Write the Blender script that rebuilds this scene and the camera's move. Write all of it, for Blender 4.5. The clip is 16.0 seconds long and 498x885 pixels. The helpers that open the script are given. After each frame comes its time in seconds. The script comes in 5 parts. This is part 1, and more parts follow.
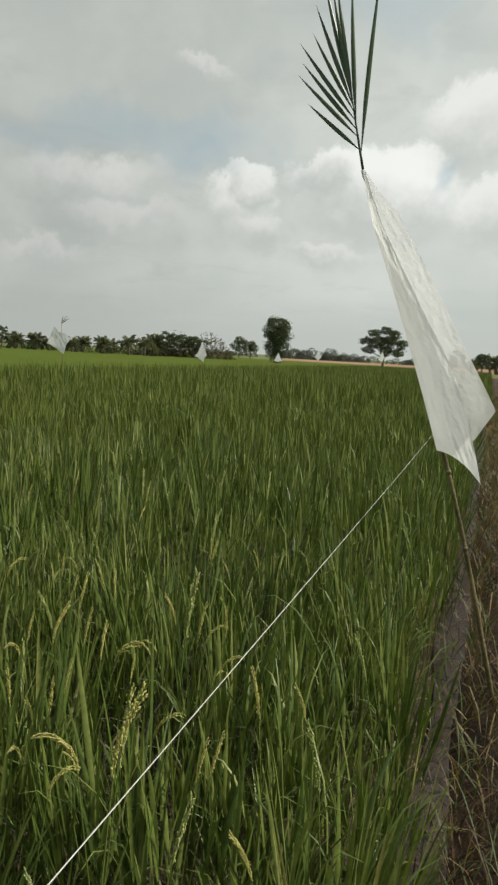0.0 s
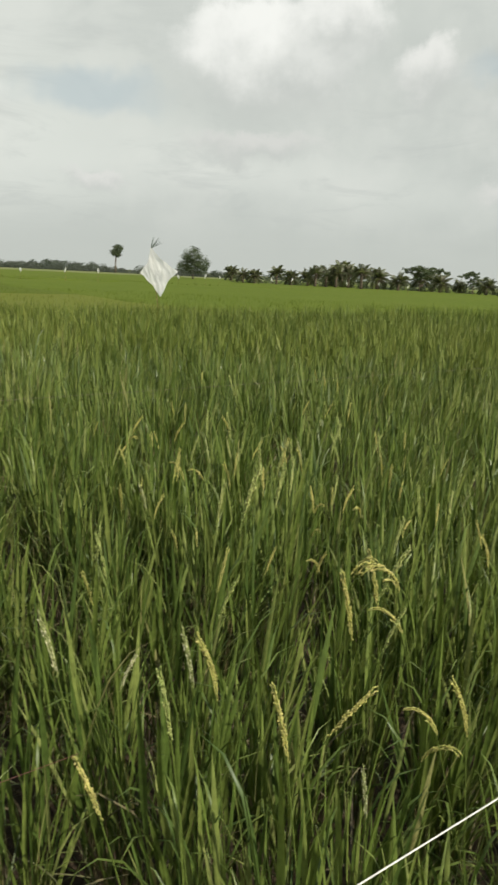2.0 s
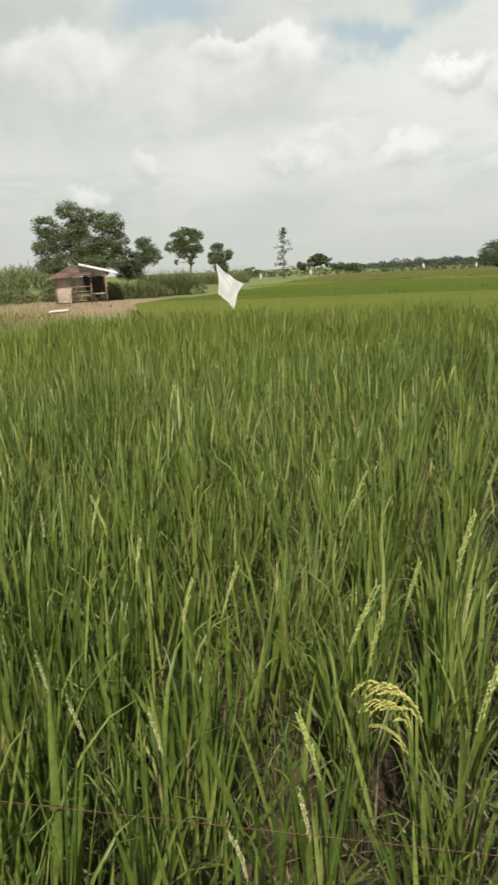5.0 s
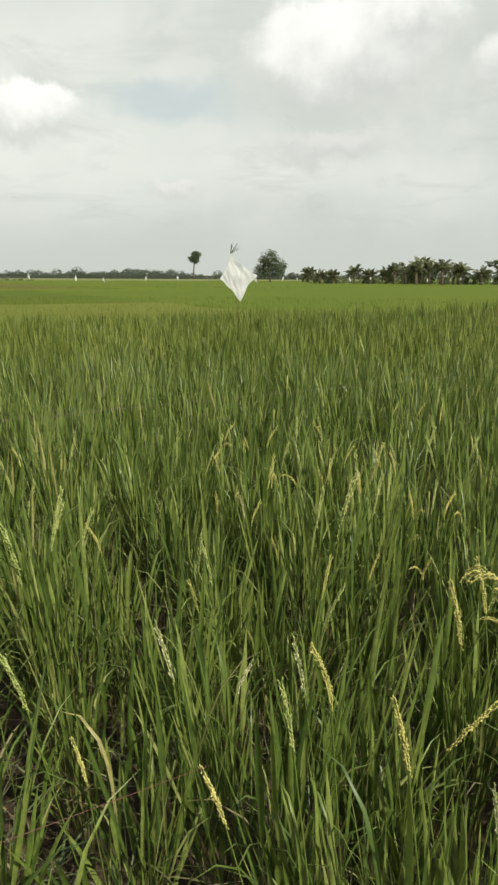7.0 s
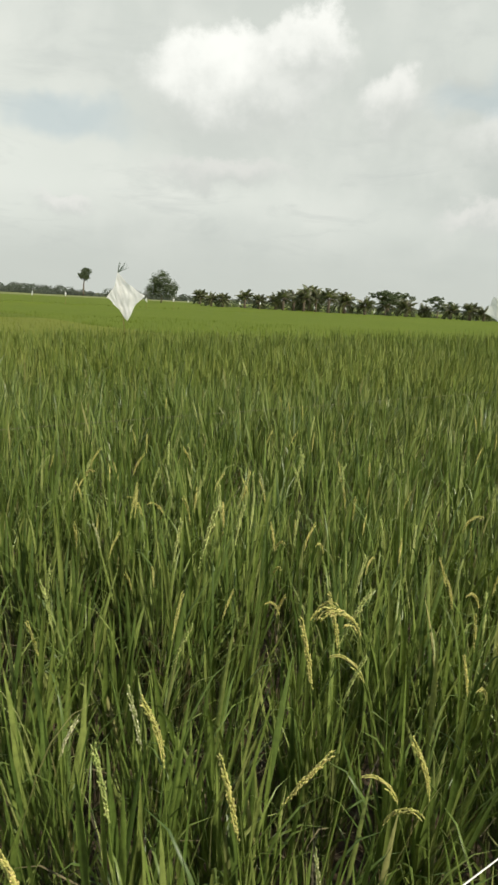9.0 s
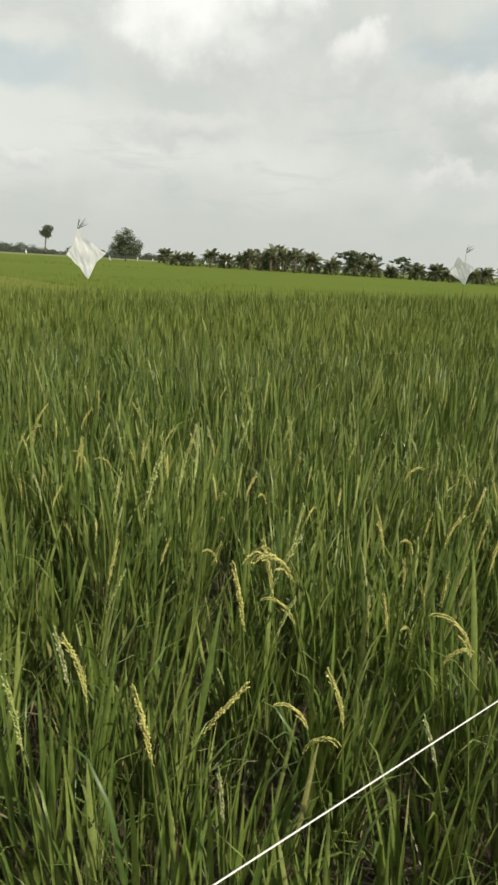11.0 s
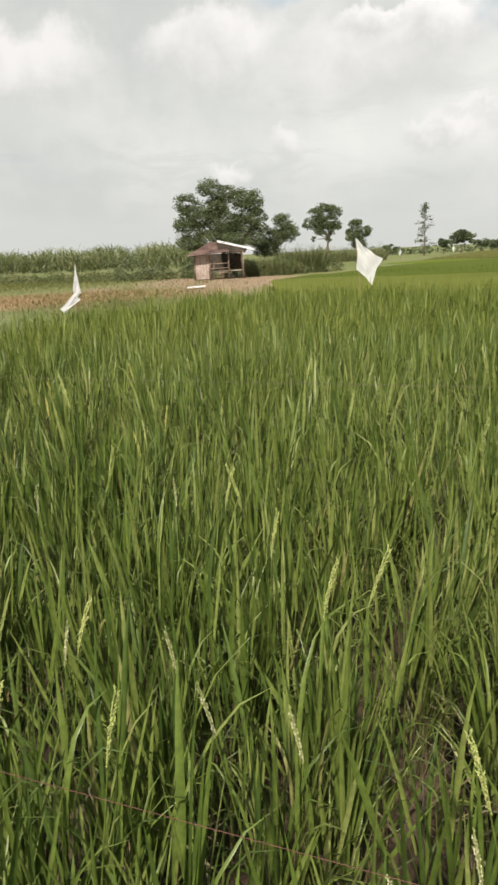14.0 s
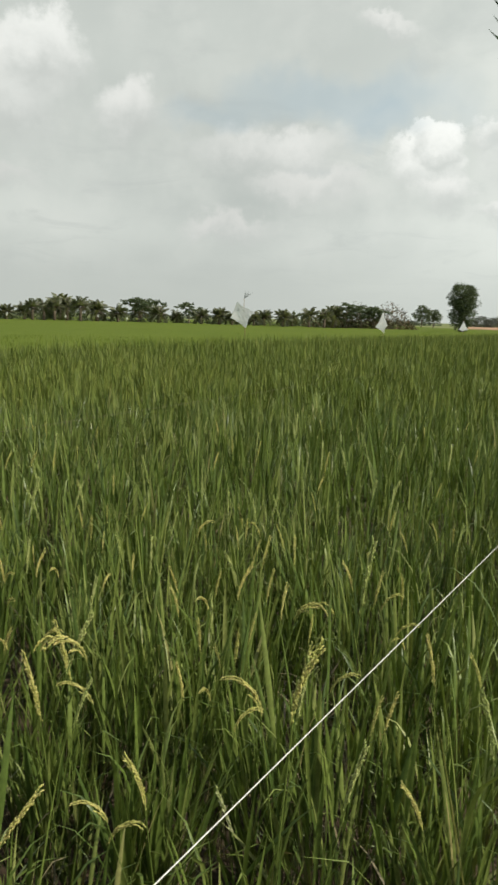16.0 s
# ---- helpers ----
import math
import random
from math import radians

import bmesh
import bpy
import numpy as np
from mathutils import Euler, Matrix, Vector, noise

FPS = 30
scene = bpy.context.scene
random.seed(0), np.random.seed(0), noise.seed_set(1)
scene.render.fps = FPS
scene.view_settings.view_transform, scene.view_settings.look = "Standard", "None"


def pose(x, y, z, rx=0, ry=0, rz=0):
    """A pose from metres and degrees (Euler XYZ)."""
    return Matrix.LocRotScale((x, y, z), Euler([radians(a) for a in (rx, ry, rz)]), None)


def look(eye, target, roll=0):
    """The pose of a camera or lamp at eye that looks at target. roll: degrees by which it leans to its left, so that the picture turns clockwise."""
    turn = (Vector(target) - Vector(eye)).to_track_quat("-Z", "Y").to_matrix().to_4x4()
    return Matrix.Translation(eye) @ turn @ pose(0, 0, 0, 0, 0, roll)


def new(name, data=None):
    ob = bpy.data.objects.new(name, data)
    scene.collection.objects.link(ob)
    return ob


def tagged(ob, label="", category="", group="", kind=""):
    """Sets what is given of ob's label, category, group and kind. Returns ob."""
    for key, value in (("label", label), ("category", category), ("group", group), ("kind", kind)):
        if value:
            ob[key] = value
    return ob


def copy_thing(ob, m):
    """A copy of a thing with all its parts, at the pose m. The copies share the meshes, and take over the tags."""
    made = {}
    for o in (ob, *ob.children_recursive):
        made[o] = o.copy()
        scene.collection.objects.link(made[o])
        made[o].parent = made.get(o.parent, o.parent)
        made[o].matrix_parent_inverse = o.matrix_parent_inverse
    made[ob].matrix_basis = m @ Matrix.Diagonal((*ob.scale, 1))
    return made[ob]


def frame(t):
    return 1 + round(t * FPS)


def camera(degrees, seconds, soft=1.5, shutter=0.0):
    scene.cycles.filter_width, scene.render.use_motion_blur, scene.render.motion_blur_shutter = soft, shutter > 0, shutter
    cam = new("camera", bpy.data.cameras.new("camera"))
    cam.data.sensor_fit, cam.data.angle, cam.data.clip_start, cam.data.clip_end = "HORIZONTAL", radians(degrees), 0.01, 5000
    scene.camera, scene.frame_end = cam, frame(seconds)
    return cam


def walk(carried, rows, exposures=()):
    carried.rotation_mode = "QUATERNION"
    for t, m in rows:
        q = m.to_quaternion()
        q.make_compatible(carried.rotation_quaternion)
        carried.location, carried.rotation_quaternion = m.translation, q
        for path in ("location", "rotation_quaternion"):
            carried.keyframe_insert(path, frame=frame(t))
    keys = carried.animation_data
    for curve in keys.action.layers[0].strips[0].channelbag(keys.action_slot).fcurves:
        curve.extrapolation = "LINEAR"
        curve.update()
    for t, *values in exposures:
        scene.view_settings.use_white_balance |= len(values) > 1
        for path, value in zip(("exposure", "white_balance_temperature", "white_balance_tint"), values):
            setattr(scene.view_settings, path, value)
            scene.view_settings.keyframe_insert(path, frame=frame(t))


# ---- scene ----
cam = camera(38.2, 16.0, soft=2.45, shutter=0.07)
PATH = [
    (0.0, (-0.245, 0.553, 1.548), (-0.248, 5.515, 0.935), 3.12),
    (0.5, (-0.248, 0.557, 1.539), (-0.410, 5.511, 0.879), 1.78),
    (1.0, (-0.260, 0.546, 1.516), (-0.841, 5.462, 0.813), 1.82),
    (1.5, (-0.301, 0.503, 1.485), (-1.773, 5.223, 0.738), 3.71),
    (2.0, (-0.345, 0.400, 1.482), (-3.172, 4.367, 0.354), 2.86),
    (2.5, (-0.403, 0.290, 1.456), (-4.494, 2.860, 0.170), 0.01),
    (3.0, (-0.434, 0.170, 1.489), (-5.262, 0.738, 0.323), -1.12),
    (3.2, (-0.442, 0.121, 1.494), (-5.275, -0.227, 0.261), -2.14),
    (3.56, (-0.428, -0.038, 1.496), (-5.043, -1.496, 0.243), -2.51),
    (3.91, (-0.430, -0.090, 1.498), (-4.956, -1.809, 0.250), -2.87),
    (4.25, (-0.455, -0.070, 1.499), (-5.094, -1.474, 0.271), -3.10),
    (4.59, (-0.486, -0.002, 1.499), (-5.291, -0.696, 0.300), -3.11),
    (4.94, (-0.504, 0.102, 1.497), (-5.356, 0.412, 0.330), -2.74),
    (5.3, (-0.495, 0.207, 1.494), (-5.173, 1.555, 0.352), -1.13),
    (5.5, (-0.494, 0.226, 1.487), (-5.003, 2.078, 0.375), 0.07),
    (6.0, (-0.434, 0.302, 1.493), (-4.463, 3.021, 0.320), -0.35),
    (6.5, (-0.410, 0.347, 1.492), (-3.993, 3.639, 0.342), -0.11),
    (7.0, (-0.385, 0.370, 1.494), (-3.645, 3.990, 0.365), 0.35),
    (7.5, (-0.361, 0.394, 1.498), (-3.339, 4.236, 0.326), 0.19),
    (8.0, (-0.367, 0.382, 1.509), (-3.632, 4.013, 0.434), 0.11),
    (8.5, (-0.390, 0.403, 1.511), (-3.695, 3.989, 0.410), 1.61),
    (9.0, (-0.360, 0.474, 1.507), (-3.037, 4.585, 0.544), 3.08),
    (9.2, (-0.350, 0.510, 1.494), (-2.675, 4.842, 0.587), 4.08),
    (9.56, (-0.268, 0.539, 1.488), (-2.064, 5.116, 0.580), 4.30),
    (9.91, (-0.219, 0.550, 1.486), (-1.748, 5.213, 0.526), 4.39),
    (10.25, (-0.205, 0.549, 1.485), (-1.745, 5.192, 0.450), 4.25),
    (10.59, (-0.221, 0.537, 1.486), (-2.020, 5.066, 0.366), 3.96),
    (10.94, (-0.270, 0.506, 1.486), (-2.589, 4.769, 0.284), 3.52),
    (11.3, (-0.343, 0.445, 1.486), (-3.379, 4.214, 0.229), 3.01),
    (11.5, (-0.382, 0.403, 1.484), (-3.826, 3.778, 0.161), 2.04),
    (12.0, (-0.478, 0.302, 1.483), (-4.802, 2.351, 0.031), 0.92),
    (12.5, (-0.503, 0.167, 1.479), (-5.215, 0.770, -0.081), -0.48),
    (13.0, (-0.618, 0.080, 1.428), (-5.367, -0.576, 0.007), -2.82),
    (13.5, (-0.641, 0.039, 1.416), (-5.308, -1.018, -0.033), -2.44),
    (14.0, (-0.644, 0.091, 1.440), (-5.467, -0.295, 0.174), -2.68),
    (14.5, (-0.528, 0.199, 1.501), (-5.262, 1.307, 0.335), -1.42),
    (15.0, (-0.476, 0.355, 1.525), (-4.523, 3.057, 0.378), -0.70),
    (15.5, (-0.345, 0.445, 1.530), (-2.954, 4.603, 0.579), 2.03),
    (16.0, (-0.238, 0.495, 1.553), (-1.451, 5.270, 0.699), 1.58),
]
EXPOSURE = ((0.0, -0.32, 6500, 8), (1.0, -0.26, 6500, 8), (1.5, -0.14, 6550, 8), (2.5, 0.06, 6550, 9), (3.2, 0.03, 6450, 9), (4.2, 0.15, 6600, 11), (5.3, 0.15, 6600, 9), (6.0, 0.16, 6600, 8), (8.0, 0.14, 6600, 8), (9.0, 0.12, 6600, 8), (10.2, 0.09, 6600, 9), (11.5, 0.14, 6600, 10), (12.2, 0.19, 6600, 12), (13.0, 0.26, 6600, 15), (13.8, 0.27, 6600, 15), (14.5, 0.16, 6600, 11), (15.2, 0.08, 6550, 8), (16.0, -0.04, 6500, 8))
walk(cam, [(t, look(eye, target, roll)) for t, eye, target, roll in PATH], EXPOSURE)

# ---- world and sun ----
SUN_BEARING, SUN_HEIGHT = 262.0, 47.0   # bearings in degrees, anticlockwise from +y


def way(bearing, height=0.0):
    a, e = radians(bearing), radians(height)
    return Vector((-math.sin(a) * math.cos(e), math.cos(a) * math.cos(e), math.sin(e)))


world = bpy.data.worlds.new("sky")
scene.world = world
world.use_nodes = True


class Nodes:
    """Short hand for node trees."""

    def __init__(self, tree):
        self.tree = tree

    def add(self, kind, inputs=None, **props):
        n = self.tree.nodes.new(kind)
        for k, v in props.items():
            setattr(n, k, v)
        for k, v in (inputs or {}).items():
            self.put(n.inputs[k], v)
        return n

    def put(self, socket, v):
        if isinstance(v, bpy.types.NodeSocket):
            self.tree.links.new(v, socket)
        elif isinstance(v, bpy.types.Node):
            self.tree.links.new(v.outputs[0], socket)
        else:
            socket.default_value = v

    def math(self, op, a, b=0.0, c=0.0, clamp=False):
        n = self.add("ShaderNodeMath", operation=op, use_clamp=clamp)
        for i, v in enumerate((a, b, c)):
            self.put(n.inputs[i], v)
        return n.outputs[0]

    def vec(self, op, a, b=(0, 0, 0), scale=None):
        n = self.add("ShaderNodeVectorMath", operation=op)
        self.put(n.inputs[0], a)
        self.put(n.inputs[1], b)
        if scale is not None:
            self.put(n.inputs["Scale"], scale)
        return n.outputs[1] if op in ("LENGTH", "DOT_PRODUCT") else n.outputs[0]

    def mix(self, f, a, b, blend="MIX"):
        n = self.add("ShaderNodeMix", data_type="RGBA", blend_type=blend)
        self.put(n.inputs[0], f)
        self.put(n.inputs[6], a)
        self.put(n.inputs[7], b)
        return n.outputs[2]

    def noise(self, vector, scale, detail=4.0, rough=0.5, color=False, distortion=0.0):
        n = self.add("ShaderNodeTexNoise", {"Vector": vector, "Scale": scale, "Detail": detail, "Roughness": rough, "Distortion": distortion})
        return n.outputs[1] if color else n.outputs[0]

    def step(self, v, lo, hi, a=0.0, b=1.0, kind="SMOOTHSTEP"):
        n = self.add("ShaderNodeMapRange", interpolation_type=kind)
        for i, x in enumerate((v, lo, hi, a, b)):
            self.put(n.inputs[i], x)
        return n.outputs[0]

    def ramp(self, v, stops):
        n = self.add("ShaderNodeValToRGB")
        self.put(n.inputs[0], v)
        el = n.color_ramp.elements
        while len(el) < len(stops):
            el.new(0.5)
        for e, (p, c) in zip(el, stops):
            e.position, e.color = p, (*c, 1)
        return n.outputs[0]


wt = Nodes(world.node_tree)
world.node_tree.nodes.clear()
sky = wt.add("ShaderNodeTexSky", sky_type="NISHITA", sun_disc=False, sun_elevation=radians(SUN_HEIGHT), sun_rotation=radians(-SUN_BEARING), air_density=1.3, dust_density=2.5)
ray = wt.add("ShaderNodeTexCoord").outputs["Generated"]
# high thin cloud, flattened towards the horizon
sep = wt.add("ShaderNodeSeparateXYZ", {0: ray})
up = wt.math("MAXIMUM", sep.outputs[2], 0.0)
flat = wt.vec("DIVIDE", ray, wt.add("ShaderNodeCombineXYZ", {0: wt.math("ADD", up, 0.16), 1: wt.math("ADD", up, 0.16), 2: 1.0}))
veil = wt.noise(flat, 0.85, 6, 0.55, distortion=0.4)
fine = wt.noise(ray, 9.0, 6, 0.55)
big = wt.noise(flat, 0.35, 3, 0.5)
blue = wt.vec("MULTIPLY", sky, (0.085, 0.085, 0.085))
cover = wt.step(veil, 0.24, 0.40)
grey = wt.mix(wt.step(big, 0.35, 0.7), (0.515, 0.55, 0.525, 1), (0.725, 0.755, 0.71, 1))
grey = wt.mix(wt.step(fine, 0.35, 0.75, 0.0, 0.45), grey, (0.79, 0.805, 0.76, 1))
grey = wt.mix(wt.step(wt.noise(flat, 2.6, 5, 0.6, distortion=0.6), 0.5, 0.72, 0.0, 0.4), grey, (0.50, 0.53, 0.515, 1))
low = wt.step(sep.outputs[2], 0.0, 0.13)
grey = wt.mix(low, (0.545, 0.575, 0.54, 1), grey)
col = wt.mix(wt.math("MAXIMUM", cover, wt.math("SUBTRACT", 1.0, wt.step(sep.outputs[2], 0.08, 0.22))), wt.mix(0.35, blue, (0.62, 0.66, 0.68, 1)), grey)


def gap(bearing, height, wide, high, amount):
    """A thinner, bluer place in the cloud."""
    global col
    d = way(bearing, height)
    s = d.cross(Vector((0, 0, 1))).normalized()
    u = s.cross(d)
    q = wt.vec("ADD", ray, wt.vec("SCALE", wt.vec("SUBTRACT", wt.noise(ray, 6.0, 4, 0.6, True), (0.5, 0.5, 0.5)), scale=0.16))
    x = wt.math("DIVIDE", wt.vec("DOT_PRODUCT", q, tuple(s)), math.sin(radians(wide)))
    y = wt.math("DIVIDE", wt.vec("DOT_PRODUCT", wt.vec("SUBTRACT", q, tuple(d)), tuple(u)), math.sin(radians(high)))
    r = wt.math("SQRT", wt.math("ADD", wt.math("MULTIPLY", x, x), wt.math("MULTIPLY", y, y)))
    front = wt.math("GREATER_THAN", wt.vec("DOT_PRODUCT", ray, tuple(d)), 0.5)
    col = wt.mix(wt.math("MULTIPLY", wt.step(r, 1.15, 0.3, 0.0, amount), front), col, (0.43, 0.53, 0.585, 1))


def cumulus(bearing, height, wide, high, white=1.0, soft=0.45):
    """A heaped cloud: billowed top, flat grey base."""
    global col
    d = way(bearing, height)
    s = d.cross(Vector((0, 0, 1))).normalized()
    u = s.cross(d)
    bil = wt.vec("SUBTRACT", wt.noise(ray, 15.0, 6, 0.62, True), (0.5, 0.5, 0.5))
    q = wt.vec("ADD", ray, wt.vec("SCALE", bil, scale=0.088 + 0.001 * wide))
    x = wt.math("DIVIDE", wt.vec("DOT_PRODUCT", q, tuple(s)), math.sin(radians(wide)))
    y = wt.math("DIVIDE", wt.vec("DOT_PRODUCT", wt.vec("SUBTRACT", q, tuple(d)), tuple(u)), math.sin(radians(high)))
    r = wt.math("SQRT", wt.math("ADD", wt.math("MULTIPLY", x, x), wt.math("MULTIPLY", wt.math("MULTIPLY", y, y), 1.0)))
    front = wt.math("GREATER_THAN", wt.vec("DOT_PRODUCT", ray, tuple(d)), 0.5)
    # crisp above, melting away below
    inner = wt.step(y, -0.7, 0.5, 1.0 - min(0.95, 1.7 * soft), 1.0 - 0.6 * soft, "LINEAR")
    m = wt.math("MULTIPLY", wt.step(r, 1.0, inner), front)
    shade = wt.step(wt.math("ADD", y, wt.math("MULTIPLY", wt.math("SUBTRACT", wt.noise(ray, 11.0, 4, 0.55), 0.5), 1.9)), -0.65, 0.75)
    lit = wt.mix(shade, (0.575, 0.60, 0.575, 1), (0.95 * white, 0.955 * white, 0.92 * white, 1))
    col = wt.mix(wt.math("MULTIPLY", m, 0.92), col, lit)


# bearing, height, half width, half height, whiteness, softness
EAST = ((-8.5, 10.8, 7.0, 3.2, 0.88, 0.7), (-8.6, 12.4, 7.2, 4.2, 1.04, 0.35), (-4.0, 13.3, 2.8, 2.0, 0.92, 0.4), (1.4, 11.2, 3.2, 2.5, 0.98, 0.35), (0.6, 12.6, 2.2, 2.0, 1.0, 0.35), (0.2, 9.2, 3.0, 2.0, 0.86, 0.7), (-15.8, 16.4, 5.0, 3.8, 0.94, 0.5), (-17.5, 11, 4.2, 3.2, 0.93, 0.4), (4.8, 20.4, 2.8, 1.2, 0.84, 0.9), (13, 12.0, 8.0, 2.8, 0.86, 0.9), (10, 9.5, 6.5, 2.0, 0.78, 0.8), (16, 6.5, 5, 1.6, 0.76, 0.9), (-4.9, 7.6, 4.2, 1.3, 0.82, 0.8))
MIDDLE = ((35.8, 14.6, 8.6, 4.8, 1.0, 0.5), (30.2, 17.0, 4.4, 3.2, 0.98, 0.6), (23.8, 14.2, 3.4, 2.8, 0.88, 0.7), (57.7, 10.9, 4.5, 2.5, 1.0, 0.6), (67.8, 12.6, 3.0, 1.6, 0.97, 0.8), (64.9, 11.0, 1.9, 2.3, 0.93, 0.8), (71.4, 7.8, 3.4, 1.9, 0.88, 0.9), (36, 9, 7, 1.6, 0.74, 0.9), (48, 6.4, 3, 1.2, 0.78, 0.9), (77.5, 8.6, 2.4, 1.3, 0.84, 0.9))
WEST = ((84, 12.5, 8.5, 4.2, 0.82, 0.7), (80.8, 14.2, 5.0, 2.6, 0.92, 0.6), (84.6, 15.2, 3.4, 1.6, 0.88, 0.7), (77.5, 18.6, 5.2, 1.9, 0.92, 0.6), (79.5, 7.6, 3.6, 1.5, 0.84, 0.9), (96, 14.0, 6.5, 3.4, 0.84, 0.7), (110, 13, 8, 3.5, 0.82, 0.8), (91, 7.5, 1.8, 1.8, 0.84, 0.9), (95.2, 5.4, 2.0, 1.6, 0.84, 0.9), (116, 8.5, 2.6, 1.6, 0.84, 0.9))
BEHIND = ((130, 17, 9, 5, 0.85, 0.7), (-40, 16, 9, 5, 0.9), (-75, 14, 10, 5, 0.9), (170, 18, 12, 6, 0.9), (-120, 20, 10, 6, 0.9))
for bank in (EAST, MIDDLE, WEST, BEHIND):
    for c in bank:
        cumulus(*c)
for g in ((-9, 24.5, 7, 3.2, 0.45), (8, 16.4, 9, 2.2, 0.55), (5.2, 14.5, 3, 1.6, 0.6), (-13.6, 13.0, 1.2, 2.0, 0.5), (88.2, 18.0, 5.2, 1.7, 0.9), (94, 21.5, 5, 1.8, 0.8), (74.2, 15.9, 3.6, 1.15, 0.9), (69.2, 17.4, 3.4, 1.3, 0.8), (48.5, 12, 5, 1.8, 0.5), (17, 15, 5, 1.6, 0.4)):
    gap(*g)
# overhead, outside the banks of cloud, the sky is open and blue
col = wt.mix(wt.step(sep.outputs[2], 0.50, 0.80, 0.0, 0.85), col, (0.20, 0.29, 0.42, 1))
# the veil is lit more strongly towards the sun
glow = wt.step(wt.vec("DOT_PRODUCT", ray, tuple(way(-30))), 0.66, 0.99, 1.0, 1.20)
col = wt.vec("SCALE", col, scale=glow)
bg = wt.add("ShaderNodeBackground", {"Color": col, "Strength": 1.0})
wt.add("ShaderNodeOutputWorld", {"Surface": bg})

sun = new("sun", bpy.data.lights.new("sun", "SUN"))
sun.data.energy, sun.data.angle, sun.data.color = 5.5, radians(1.5), (1.0, 0.93, 0.81)
sun.matrix_world = look(way(SUN_BEARING, SUN_HEIGHT) * 50, (0, 0, 0))


# ---- materials ----
def material(name):
    ma = bpy.data.materials.new(name)
    ma.use_nodes = True
    ma.node_tree.nodes.clear()
    return ma, Nodes(ma.node_tree)


def leafy(name, stops, patch=((0.85, 0.9, 0.8), (1.1, 1.08, 1.1)), patch_scale=0.4, through_light=0.35, rough=0.42, spec=0.45):
    """Leaves: each leaf its own tint, slow drift of tint over the ground, light passing through."""
    ma, n = material(name)
    pos = n.add("ShaderNodeNewGeometry")
    base = n.ramp(pos.outputs["Random Per Island"], stops)
    drift = n.mix(n.step(n.noise(pos.outputs["Position"], patch_scale, 4, 0.6), 0.35, 0.65), (*patch[0], 1), (*patch[1], 1))
    base = n.mix(1.0, base, drift, "MULTIPLY")
    grain = n.step(n.noise(pos.outputs["Position"], 60.0, 3, 0.6), 0.3, 0.7, 0.82, 1.18)
    base = n.mix(1.0, base, n.add("ShaderNodeCombineColor", {0: grain, 1: grain, 2: grain}), "MULTIPLY")
    p = n.add("ShaderNodeBsdfPrincipled", {"Base Color": base, "Roughness": rough, "Specular IOR Level": spec})
    t = n.add("ShaderNodeBsdfTranslucent", {"Color": n.mix(1.0, base, (1.25, 1.3, 0.6, 1), "MULTIPLY")})
    s = n.add("ShaderNodeMixShader", {0: through_light, 1: p, 2: t})
    n.add("ShaderNodeOutputMaterial", {"Surface": s})
    return ma


def surface(name, c0, c1, scale, rough=0.8, bump=0.3, fine_scale=None, metal=0.0, spec=0.3, fine=0.35):
    """A plain ground or building surface: two tones at a large scale, grain at a small one, relief."""
    ma, n = material(name)
    pos = n.add("ShaderNodeTexCoord").outputs["Object"]
    a = n.noise(pos, scale, 5, 0.6)
    b = n.noise(pos, fine_scale or scale * 9, 4, 0.65)
    base = n.mix(n.step(a, 0.33, 0.67), (*c0, 1), (*c1, 1))
    g = n.step(b, 0.25, 0.75, 1 - fine, 1 + fine)
    base = n.mix(1.0, base, n.add("ShaderNodeCombineColor", {0: g, 1: g, 2: g}), "MULTIPLY")
    bp = n.add("ShaderNodeBump", {"Strength": bump, "Distance": 0.02, "Height": b})
    p = n.add("ShaderNodeBsdfPrincipled", {"Base Color": base, "Roughness": rough, "Metallic": metal, "Specular IOR Level": spec, "Normal": bp.outputs[0]})
    n.add("ShaderNodeOutputMaterial", {"Surface": p})
    return ma


RICE = leafy("rice_leaf", [(0.0, (0.054, 0.086, 0.020)), (0.3, (0.087, 0.127, 0.026)), (0.6, (0.126, 0.168, 0.037)), (0.9, (0.176, 0.208, 0.057)), (0.985, (0.225, 0.246, 0.085)), (1.0, (0.27, 0.24, 0.10))], through_light=0.16, rough=0.42, spec=0.36)
SHEATH = leafy("rice_sheath", [(0.0, (0.065, 0.082, 0.026)), (0.5, (0.105, 0.115, 0.040)), (0.85, (0.16, 0.135, 0.060)), (1.0, (0.24, 0.18, 0.09))], through_light=0.12, rough=0.55, patch_scale=1.5)
RICE_FAR = leafy("rice_leaf_far", [(0.0, (0.070, 0.100, 0.018)), (0.5, (0.112, 0.150, 0.027)), (1.0, (0.186, 0.210, 0.050))], patch_scale=0.25, through_light=0.10, rough=0.5, spec=0.25)
STRAW = leafy("dry_straw", [(0.0, (0.055, 0.045, 0.024)), (0.35, (0.115, 0.095, 0.050)), (0.6, (0.22, 0.18, 0.10)), (0.75, (0.11, 0.125, 0.055)), (1.0, (0.085, 0.11, 0.045))], through_light=0.2, rough=0.6, patch_scale=1.2)
DRY_GRASS = leafy("dry_grass", [(0.0, (0.05, 0.028, 0.014)), (0.38, (0.14, 0.078, 0.034)), (0.56, (0.28, 0.19, 0.088)), (0.68, (0.11, 0.12, 0.036)), (1.0, (0.055, 0.085, 0.022))], through_light=0.25, rough=0.6, patch_scale=0.9)
